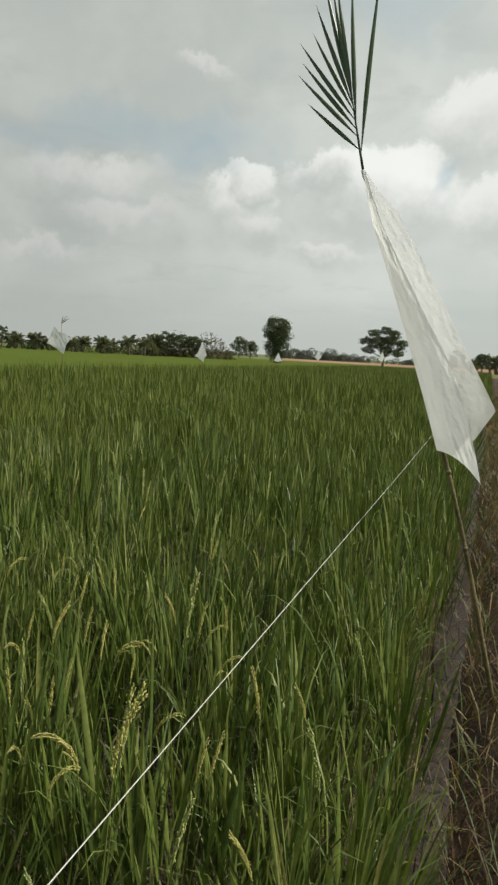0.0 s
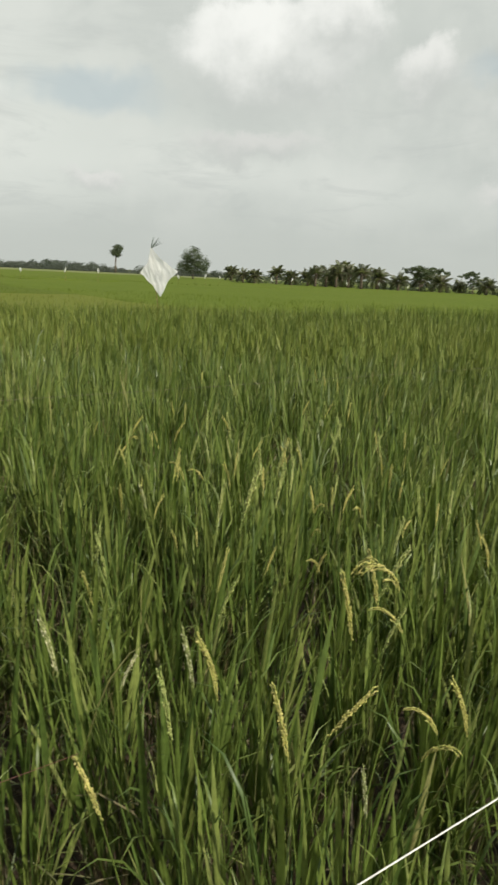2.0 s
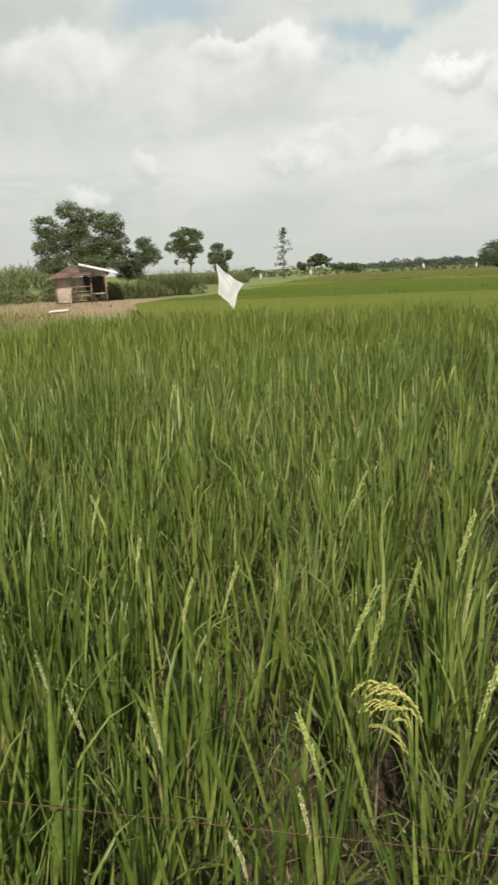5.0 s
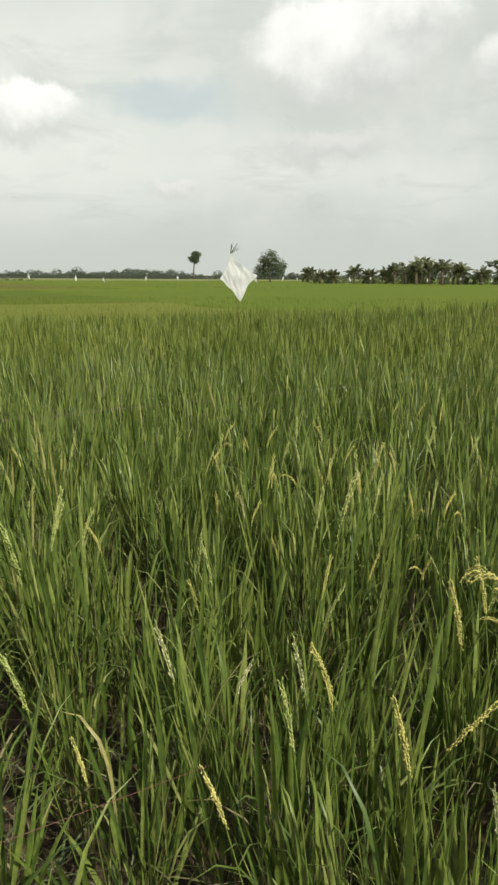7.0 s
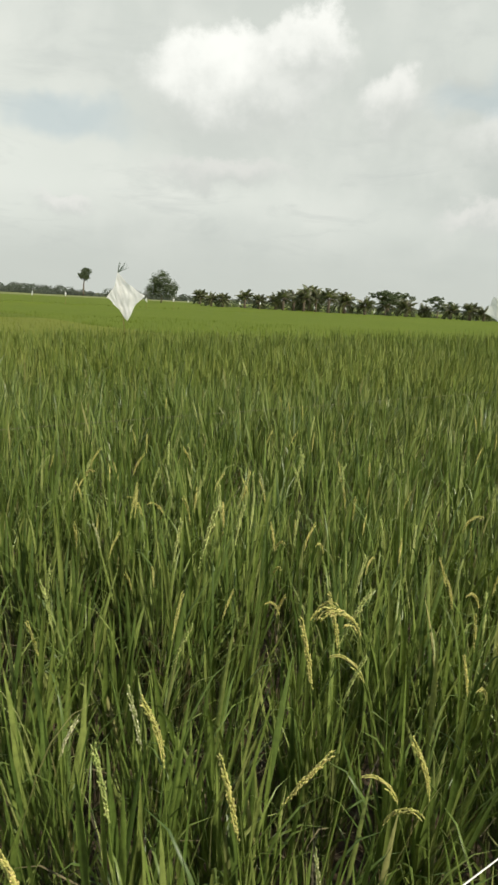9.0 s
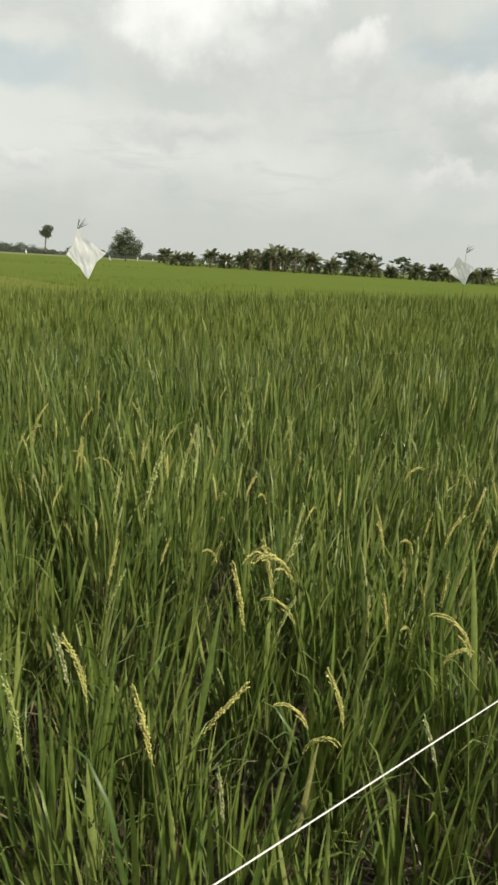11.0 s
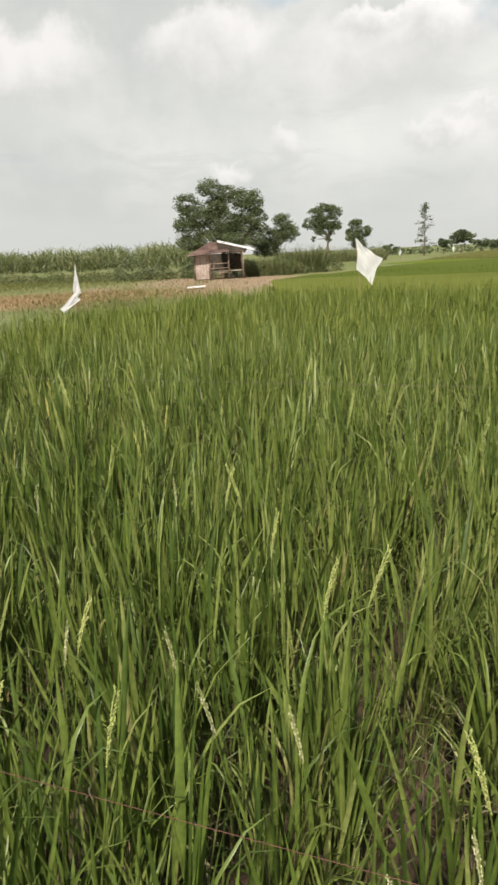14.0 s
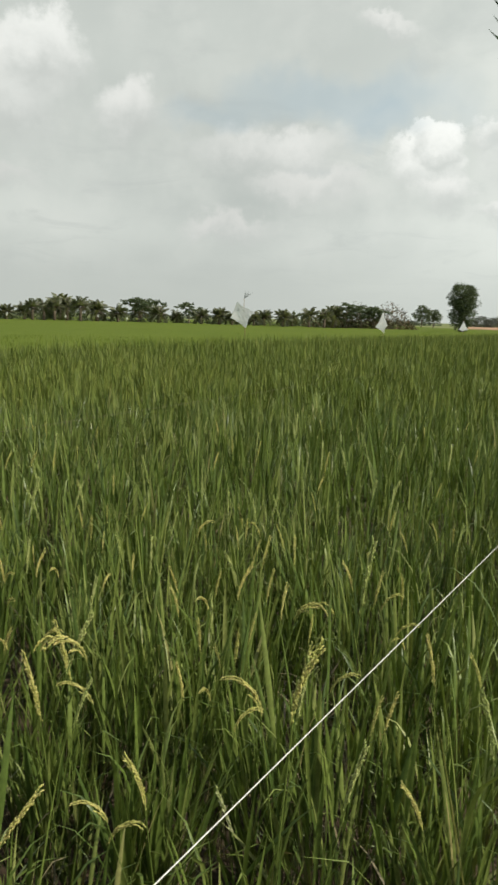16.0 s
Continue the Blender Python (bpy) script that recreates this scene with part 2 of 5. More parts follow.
GRAIN = leafy("rice_grain", [(0.0, (0.42, 0.42, 0.12)), (0.5, (0.54, 0.51, 0.16)), (1.0, (0.66, 0.56, 0.24))], through_light=0.25, rough=0.5, patch_scale=3)
GREEN_GRAIN = leafy("green_grain", [(0.0, (0.30, 0.36, 0.11)), (0.5, (0.40, 0.45, 0.15)), (1.0, (0.52, 0.52, 0.22))], through_light=0.25, rough=0.5, patch_scale=3)
PALE_GRAIN = leafy("flowering_grain", [(0.0, (0.26, 0.30, 0.11)), (0.55, (0.36, 0.38, 0.16)), (0.75, (0.62, 0.60, 0.40)), (1.0, (0.75, 0.72, 0.52))], through_light=0.25, rough=0.5, patch_scale=3)
TREE_LEAF = leafy("tree_leaf", [(0.0, (0.045, 0.066, 0.020)), (0.5, (0.075, 0.105, 0.032)), (0.9, (0.115, 0.145, 0.050)), (1.0, (0.17, 0.17, 0.08))], patch_scale=0.8, through_light=0.25, rough=0.5)
GREY_LEAF = leafy("grey_green_leaf", [(0.0, (0.055, 0.075, 0.032)), (0.5, (0.085, 0.112, 0.048)), (0.9, (0.130, 0.155, 0.072)), (1.0, (0.18, 0.18, 0.10))], patch_scale=0.8, through_light=0.22, rough=0.5)
# distance haze painted into the leaf colour: paler and greyer than real foliage
HAZE_TINTED_LEAF = leafy("haze_tinted_leaf", [(0.0, (0.090, 0.106, 0.092)), (0.5, (0.105, 0.122, 0.104)), (1.0, (0.128, 0.142, 0.120))], patch_scale=0.03, through_light=0.2, rough=0.8, spec=0.1)
# far foliage, a little haze mixed in by desaturating the green
FAR_LEAF = leafy("far_leaf", [(0.0, (0.052, 0.072, 0.036)), (0.5, (0.078, 0.102, 0.050)), (1.0, (0.108, 0.130, 0.068))], patch_scale=0.05, through_light=0.28, rough=0.6)
RUSSET = leafy("russet_leaf", [(0.0, (0.055, 0.060, 0.030)), (0.45, (0.085, 0.090, 0.045)), (0.6, (0.15, 0.10, 0.06)), (1.0, (0.20, 0.13, 0.08))], patch_scale=0.4, through_light=0.2, rough=0.6)
# palm green lightened and desaturated to carry the haze of distance
HAZED_PALM_LEAF = leafy("hazed_palm_leaf", [(0.0, (0.108, 0.124, 0.074)), (0.6, (0.148, 0.166, 0.100)), (1.0, (0.195, 0.202, 0.132))], patch_scale=0.3, through_light=0.3, rough=0.45)
CANE_LEAF = leafy("cane_leaf", [(0.0, (0.095, 0.125, 0.052)), (0.5, (0.155, 0.185, 0.082)), (0.85, (0.24, 0.26, 0.135)), (1.0, (0.32, 0.30, 0.18))], patch_scale=0.2, through_light=0.3)
STUBBLE = leafy("stubble", [(0.0, (0.17, 0.11, 0.055)), (0.5, (0.29, 0.20, 0.105)), (0.8, (0.37, 0.27, 0.145)), (1.0, (0.16, 0.15, 0.055))], through_light=0.2, rough=0.7, patch_scale=0.5)
OLIVE = leafy("olive_grass", [(0.0, (0.090, 0.118, 0.030)), (0.6, (0.135, 0.155, 0.045)), (0.9, (0.180, 0.170, 0.066)), (1.0, (0.24, 0.19, 0.09))], patch_scale=0.35, patch=((0.8, 0.85, 0.75), (1.15, 1.02, 1.05)), rough=0.6)
SCRUB = leafy("scrub_leaf", [(0.0, (0.075, 0.095, 0.035)), (0.5, (0.115, 0.138, 0.052)), (0.85, (0.165, 0.175, 0.080)), (1.0, (0.24, 0.20, 0.11))], patch_scale=0.5, through_light=0.25, rough=0.6)
FROND = leafy("cut_frond", [(0.0, (0.035, 0.060, 0.026)), (0.6, (0.050, 0.085, 0.038)), (1.0, (0.085, 0.12, 0.055))], through_light=0.2, rough=0.35, spec=0.5, patch_scale=4)
BARK = surface("bark", (0.09, 0.07, 0.05), (0.19, 0.15, 0.11), 3.0, 0.9, 0.6)
BAMBOO = surface("bamboo_stick", (0.16, 0.11, 0.05), (0.27, 0.20, 0.10), 7.0, 0.55, 0.3, 60)
OLIVE_CANE = surface("olive_cane", (0.075, 0.065, 0.028), (0.17, 0.14, 0.065), 9.0, 0.5, 0.3, 60)
BUND = surface("bund_soil", (0.036, 0.022, 0.013), (0.080, 0.048, 0.027), 2.0, 0.95, 0.8, 22)
PLY = surface("plywood", (0.24, 0.185, 0.155), (0.38, 0.31, 0.265), 1.2, 0.8, 0.15, 14)
RUST = surface("rusted_roof", (0.048, 0.028, 0.023), (0.150, 0.095, 0.075), 1.2, 0.8, 0.3, 9)
TIN = surface("tin_roof", (0.62, 0.63, 0.62), (0.78, 0.78, 0.76), 1.0, 0.45, 0.1, 12, metal=0.2, spec=0.5, fine=0.1)
WOOD = surface("weathered_wood", (0.13, 0.10, 0.07), (0.26, 0.20, 0.15), 2.5, 0.85, 0.4, 18)
DARK_WOOD = surface("dark_brown_wood", (0.035, 0.028, 0.022), (0.075, 0.06, 0.045), 2.5, 0.9, 0.4, 18)
DRY_FIELD = surface("ploughed_field", (0.26, 0.15, 0.09), (0.36, 0.23, 0.14), 0.02, 0.95, 0.5, 0.4)


def ditch_material():
    ma, n = material("ditch_water")
    pos = n.add("ShaderNodeTexCoord").outputs["Object"]
    wet = n.noise(pos, 5.0, 4, 0.6)
    base = n.mix(n.step(wet, 0.4, 0.6), (0.028, 0.021, 0.016, 1), (0.062, 0.046, 0.036, 1))
    bp = n.add("ShaderNodeBump", {"Strength": 0.12, "Distance": 0.01, "Height": n.noise(pos, 30.0, 3)})
    p = n.add("ShaderNodeBsdfPrincipled", {"Base Color": base, "Roughness": n.step(wet, 0.35, 0.65, 0.25, 0.6), "Specular IOR Level": 0.3, "Normal": bp.outputs[0]})
    n.add("ShaderNodeOutputMaterial", {"Surface": p})
    return ma


DITCH = ditch_material()


def plastic_material(name, clear_lo, clear_hi):
    """Thin milky plastic film with crinkles."""
    ma, n = material(name)
    pos = n.add("ShaderNodeTexCoord").outputs["Object"]
    crinkle = n.noise(n.vec("MULTIPLY", pos, (1, 1, 2.6)), 34.0, 6, 0.62, distortion=1.6)
    cloudy = n.noise(pos, 5.0, 4, 0.55)
    bp = n.add("ShaderNodeBump", {"Strength": 0.35, "Distance": 0.008, "Height": crinkle})
    base = n.mix(cloudy, (0.87, 0.87, 0.855, 1), (0.93, 0.93, 0.92, 1))
    p = n.add("ShaderNodeBsdfPrincipled", {"Base Color": base, "Roughness": 0.28, "Specular IOR Level": 0.55, "Normal": bp.outputs[0]})
    t = n.add("ShaderNodeBsdfTranslucent", {"Color": (0.90, 0.91, 0.91, 1), "Normal": bp.outputs[0]})
    clear = n.add("ShaderNodeBsdfTransparent", {"Color": (0.96, 0.96, 0.95, 1)})
    film = n.add("ShaderNodeMixShader", {0: 0.58, 1: p, 2: t})
    s = n.add("ShaderNodeMixShader", {0: n.step(cloudy, 0.3, 0.7, clear_lo, clear_hi), 1: film, 2: clear})
    n.add("ShaderNodeOutputMaterial", {"Surface": s})
    return ma


PLASTIC = plastic_material("milky_plastic", 0.0, 0.07)
THIN_PLASTIC = plastic_material("thin_plastic", 0.28, 0.46)


def cord_material(name, c):
    ma, n = material(name)
    pos = n.add("ShaderNodeTexCoord").outputs["Object"]
    g = n.step(n.noise(pos, 120.0, 2), 0.3, 0.7)
    base = n.mix(g, (*[0.75 * x for x in c], 1), (*c, 1))
    n.add("ShaderNodeOutputMaterial", {"Surface": n.add("ShaderNodeBsdfPrincipled", {"Base Color": base, "Roughness": 0.6})})
    return ma


CORD = cord_material("white_cord", (0.62, 0.62, 0.57))
PINK = cord_material("red_cord", (0.12, 0.045, 0.030))
BROWN_CORD = cord_material("brown_cord", (0.13, 0.10, 0.07))


def ground_material():
    """Open land: mud under the rice, grass and bare dry earth beyond it."""
    ma, n = material("open_land")
    pos = n.add("ShaderNodeTexCoord").outputs["Object"]
    a = n.noise(pos, 0.05, 5, 0.6)
    b = n.noise(pos, 1.1, 5, 0.65)
    c = n.noise(pos, 11.0, 4, 0.65)
    grass = n.mix(n.step(a, 0.4, 0.6), (0.112, 0.142, 0.040, 1), (0.150, 0.165, 0.054, 1))
    grass = n.mix(n.step(b, 0.48, 0.75, 0, 0.55), grass, (0.215, 0.175, 0.085, 1))
    earth = n.mix(n.step(b, 0.35, 0.65), (0.23, 0.155, 0.098, 1), (0.32, 0.222, 0.150, 1))
    earth = n.mix(n.step(c, 0.45, 0.7, 0, 0.75), earth, (0.19, 0.165, 0.075, 1))
    mud = n.mix(n.step(b, 0.35, 0.65), (0.040, 0.028, 0.017, 1), (0.085, 0.060, 0.036, 1))

    warp = n.vec("SCALE", n.vec("SUBTRACT", n.noise(pos, 0.22, 5, 0.7, True), (0.5, 0.5, 0.5)), scale=7.0)
    warped = n.vec("ADD", pos, warp)
    ragged = n.math("MULTIPLY", n.math("SUBTRACT", n.noise(pos, 1.6, 5, 0.75), 0.5), 2.6)

    def patch(cx, cy, rx, ry, turn, edge=1.0):
        m = n.add("ShaderNodeMapping", {"Vector": warped if edge > 0.1 else pos, "Location": (0, 0, 0)})
        m.vector_type = "TEXTURE"
        m.inputs["Location"].default_value = (cx, cy, 0)
        m.inputs["Rotation"].default_value = (0, 0, radians(turn))
        m.inputs["Scale"].default_value = (rx, ry, 1000)
        r = n.vec("LENGTH", m.outputs[0])
        return n.step(n.math("ADD", r, n.math("MULTIPLY", ragged, edge)), 1.3, 0.5) if edge > 0.1 else n.step(r, 1.06, 0.94)

    col = grass
    for q in ((-46, -5.0, 13, 4.6, 4), (-37, -3.4, 10, 2.6, 2), (-33, -8.6, 9, 1.5, 14), (-28.5, -13.0, 5.5, 9, 22), (-17, -9.4, 7, 2.2, 24)):
        col = n.mix(patch(*q), col, earth)
    across = n.vec("DOT_PRODUCT", pos, (-0.950, 0.312, 0.0))
    along = n.vec("DOT_PRODUCT", pos, (0.312, 0.950, 0.0))
    inside = n.math("MULTIPLY", n.math("MULTIPLY", n.step(across, -0.2, 0.2), n.step(across, 16.1, 15.7)), n.math("MULTIPLY", n.step(along, -9.2, -8.6), n.step(along, 97, 95)))
    col = n.mix(inside, col, mud)
    g = n.step(c, 0.25, 0.75, 0.75, 1.25)
    col = n.mix(1.0, col, n.add("ShaderNodeCombineColor", {0: g, 1: g, 2: g}), "MULTIPLY")
    bp = n.add("ShaderNodeBump", {"Strength": 0.6, "Distance": 0.03, "Height": c})
    p = n.add("ShaderNodeBsdfPrincipled", {"Base Color": col, "Roughness": 0.85, "Specular IOR Level": 0.25, "Normal": bp.outputs[0]})
    n.add("ShaderNodeOutputMaterial", {"Surface": p})
    return ma


GROUND = ground_material()


# ---- mesh helpers ----
rng = np.random.default_rng(7)


def tri_mesh(name, verts, tris, ma, smooth=True):
    """A mesh from arrays of points and triangles."""
    me = bpy.data.meshes.new(name)
    verts, tris = np.asarray(verts, np.float32), np.asarray(tris, np.int32)
    me.vertices.add(len(verts))
    me.vertices.foreach_set("co", verts.ravel())
    me.loops.add(tris.size)
    me.loops.foreach_set("vertex_index", tris.ravel())
    me.polygons.add(len(tris))
    me.polygons.foreach_set("loop_start", np.arange(0, tris.size, 3, dtype=np.int32))
    me.polygons.foreach_set("use_smooth", np.full(len(tris), smooth))
    me.materials.append(ma)
    me.update(calc_edges=True)
    me.validate()
    return me


def bm_mesh(name, bm, ma, smooth=False):
    me = bpy.data.meshes.new(name)
    bmesh.ops.recalc_face_normals(bm, faces=bm.faces)
    for f in bm.faces:
        f.smooth = smooth
    bm.to_mesh(me)
    bm.free()
    me.materials.append(ma)
    return me


def part(name, me, parent, label=""):
    ob = new(name, me)
    ob.parent = parent
    return tagged(ob, label)


def blades(base, az, length, lean0, lean1, width, segs, twist=None, power=1.6):
    """Leaf blades that bend over: base points, direction, length, tilt at foot and tip (radians), width."""
    n = len(base)
    ds = length / segs
    k = np.arange(segs) + 0.5
    th = lean0[:, None] + (lean1 - lean0)[:, None] * (k / segs)[None] ** power
    h = np.concatenate([np.zeros((n, 1)), np.cumsum(np.sin(th) * ds[:, None], 1)], 1)
    z = np.concatenate([np.zeros((n, 1)), np.cumsum(np.cos(th) * ds[:, None], 1)], 1)
    line = base[:, None, :] + np.stack([-np.sin(az)[:, None] * h, np.cos(az)[:, None] * h, z], 2)
    tw = az + (twist if twist is not None else 0)
    side = np.stack([np.cos(tw), np.sin(tw), np.zeros(n)], 1)
    s = np.arange(segs) / segs
    prof = np.minimum(1.0, 0.45 + 1.6 * s) * (1 - s ** 3)
    off = side[:, None, :] * (0.5 * width)[:, None, None] * prof[None, :, None]
    left, right, tip = line[:, :segs] - off, line[:, :segs] + off, line[:, segs:]
    v = np.concatenate([np.stack([left, right], 2).reshape(n, 2 * segs, 3), tip], 1)
    t = []
    for i in range(segs - 1):
        t += [(2 * i, 2 * i + 1, 2 * i + 3), (2 * i, 2 * i + 3, 2 * i + 2)]
    t.append((2 * segs - 2, 2 * segs - 1, 2 * segs))
    t = np.array(t)
    per = 2 * segs + 1
    tris = (np.arange(n)[:, None, None] * per + t[None]).reshape(-1, 3)
    return v.reshape(-1, 3), tris


def keeled(base, az, length, lean0, lean1, width, segs, twist, power=1.6):
    """Blades as above, folded a little along the midrib."""
    v, t = blades(base, az, length, lean0, lean1, width, segs, twist, power)
    n, per = len(base), 2 * segs + 1
    q = v.reshape(n, per, 3)
    left, right, tip = q[:, 0:2 * segs:2], q[:, 1:2 * segs:2], q[:, 2 * segs:]
    half = right - left
    out = np.stack([half[..., 1], -half[..., 0], 0 * half[..., 0]], -1)
    mid = (left + right) / 2 + out * 0.22
    w = np.concatenate([np.stack([left, mid, right], 2).reshape(n, 3 * segs, 3), tip], 1)
    f = []
    for i in range(segs - 1):
        for m in (0, 1):
            a = 3 * i + m
            f += [(a, a + 1, a + 4), (a, a + 4, a + 3)]
    a = 3 * segs - 3
    f += [(a, a + 1, a + 3), (a + 1, a + 2, a + 3)]
    f = (np.arange(n)[:, None, None] * (3 * segs + 1) + np.array(f)[None]).reshape(-1, 3)
    return w.reshape(-1, 3), f


def join(pieces):
    v, t, k = [], [], 0
    for a, b in pieces:
        v.append(a)
        t.append(b + k)
        k += len(a)
    return np.concatenate(v), np.concatenate(t)


def tube(points, radii, sides=6):
    """A tapering tube along points."""
    p = np.asarray(points, float)
    r = np.asarray(radii, float)
    d = np.gradient(p, axis=0)
    d /= np.linalg.norm(d, axis=1)[:, None] + 1e-9
    ref = np.where(np.abs(d[:, 2:3]) > 0.9, np.array([[1.0, 0, 0]]), np.array([[0, 0, 1.0]]))
    a = np.cross(d, ref)
    a /= np.linalg.norm(a, axis=1)[:, None] + 1e-9
    b = np.cross(d, a)
    w = np.arange(sides) * 2 * np.pi / sides
    ring = p[:, None] + r[:, None, None] * (np.cos(w)[None, :, None] * a[:, None] + np.sin(w)[None, :, None] * b[:, None])
    v = ring.reshape(-1, 3)
    t = []
    for i in range(len(p) - 1):
        for j in range(sides):
            q, q2 = i * sides + j, i * sides + (j + 1) % sides
            t += [(q, q2, q2 + sides), (q, q2 + sides, q + sides)]
    for j in range(1, sides - 1):
        t.append((0, j + 1, j))
        m = (len(p) - 1) * sides
        t.append((m, m + j, m + j + 1))
    return v, np.array(t)


def cards(centres, size, flat=0.0, aspect=0.5):
    """Small folded leaves at random turns."""
    n = len(centres)
    d = rng.normal(size=(n, 3))
    d[:, 2] = d[:, 2] * (1 - flat) - flat * 0.4
    d /= np.linalg.norm(d, axis=1)[:, None]
    e = rng.normal(size=(n, 3))
    e -= (e * d).sum(1)[:, None] * d
    e /= np.linalg.norm(e, axis=1)[:, None]
    f = np.cross(d, e)
    s = (size * rng.uniform(0.6, 1.3, n))[:, None]
    a, b = centres - d * s * 0.5, centres + d * s * 0.5
    l, r = centres + e * s * aspect * 0.5 + f * s * 0.08, centres - e * s * aspect * 0.5 + f * s * 0.08
    v = np.stack([a, l, b, r], 1).reshape(-1, 3)
    t = (np.arange(n)[:, None, None] * 4 + np.array([[0, 1, 2], [0, 2, 3]])[None]).reshape(-1, 3)
    return v, t


U = np.array([0.312, 0.950])      # along the field's edge
V = np.array([-0.950, 0.312])     # across it


def field_xy(u, v):
    return np.outer(np.atleast_1d(u), U) + np.outer(np.atleast_1d(v), V)


def at(bearing, dist, z=0.0):
    d = way(bearing)
    return Vector((d.x * dist, d.y * dist, z))


# ---- the land ----
def sheet(name, ma, pts, z, label, category):
    bm = bmesh.new()
    bm.faces.new([bm.verts.new((x, y, z)) for x, y in pts])
    return tagged(new(name, bm_mesh(name, bm, ma)), label, category, kind="structure")


bm = bmesh.new()
rings = [0.0, 3, 8, 20, 50, 120, 300, 800, 2000, 4000]
last = [bm.verts.new((0, 0, 0))]
for r in rings[1:]:
    ring = [bm.verts.new((-r * math.sin(a), r * math.cos(a), 0)) for a in (2 * math.pi * i / 48 for i in range(48))]
    for i in range(48):
        j = (i + 1) % 48
        if len(last) == 1:
            bm.faces.new((last[0], ring[i], ring[j]))
        else:
            bm.faces.new((last[i], ring[i], ring[j], last[j]))
    last = ring
tagged(new("ground", bm_mesh("ground", bm, GROUND)), "flat open farmland with mud, grass and bare earth", "ground", kind="structure")


def corridor(xy, a, b, half):
    """How far inside a gap from a to b the points lie (true: inside)."""
    a, b = np.array(a), np.array(b)
    d = b - a
    L = np.hypot(*d)
    d = d / L
    q = xy - a
    s, w = q @ d, q @ np.array([-d[1], d[0]])
    return (np.abs(w + 0.05 * np.sin(s * 5)) < half) & (s > 0) & (s < L)


EYE_XY = np.array([-0.4, 0.3])


def rice_hills(u0, u1, v0, v1, du, dv, r0, r1):
    uu, vv = np.meshgrid(np.arange(u0, u1, du), np.arange(v0, v1, dv))
    u, v = uu.ravel() + rng.normal(0, du * 0.16, uu.size), vv.ravel() + rng.normal(0, dv * 0.16, uu.size)
    xy = np.outer(u, U) + np.outer(v, V)
    r = np.hypot(*(xy - EYE_XY).T)
    keep = (r >= r0) & (r < r1)
    return xy[keep], r[keep]


def rice_tufts(xy, count, segs, wide, tall=1.0, spread=0.035, droop=1.0, high=(0.62, 0.98)):
    """Far rice: blades straight from the ground."""
    n = len(xy)
    m = np.repeat(np.arange(n), count)
    vigour = rng.uniform(0.88, 1.1, n)[m]
    az0 = rng.uniform(0, 2 * np.pi, len(m))
    rad = spread * np.sqrt(rng.uniform(0, 1, len(m)))
    base = np.zeros((len(m), 3))
    base[:, :2] = xy[m] + np.stack([-np.sin(az0), np.cos(az0)], 1) * rad[:, None]
    az = az0 + rng.normal(0, 0.5, len(m))
    length = rng.uniform(*high, len(m)) * vigour * tall
    lean0 = np.abs(rng.normal(0.05, 0.07, len(m)))
    lean1 = lean0 + np.abs(rng.normal(0.25, 0.28, len(m))) * droop
    bent = rng.uniform(0, 1, len(m)) < 0.08
    lean1[bent] += rng.uniform(0.7, 1.6, bent.sum())
    width = rng.uniform(0.7, 1.25, len(m)) * wide
    return blades(base, az, length, lean0, lean1, width, segs, rng.normal(0, 0.7, len(m)))


WIND = np.array([0.30, 0.05])     # the crop leans a little with the wind


ROW = np.array([-0.924, 0.383])      # the rows of rice run this way
ACROSS = np.array([0.383, 0.924])


def rice_rows(r0, r1, apart=0.27, step=0.19):
    """Feet of the rice hills, planted in rows, between two distances from the eye."""
    c, a = np.meshgrid(np.arange(-30, 62) * apart, np.arange(-70, 110) * step)
    n = c.size
    c = c.ravel() + 0.14 + 0.035 * np.sin(a.ravel() * 1.3 + c.ravel() * 7) + rng.normal(0, 0.022, n)
    a = a.ravel() + rng.normal(0, 0.03, n)
    xy = np.outer(a, ROW) + np.outer(c, ACROSS) + np.array([-1.866, 0.864])
    r = np.hypot(*(xy - EYE_XY).T)
    u, v = xy @ U, xy @ V
    keep = (r >= r0) & (r < r1) & (v > FIELD["v0"]) & (v < FIELD["v1"]) & (u > FIELD["u0"])
    return xy[keep]


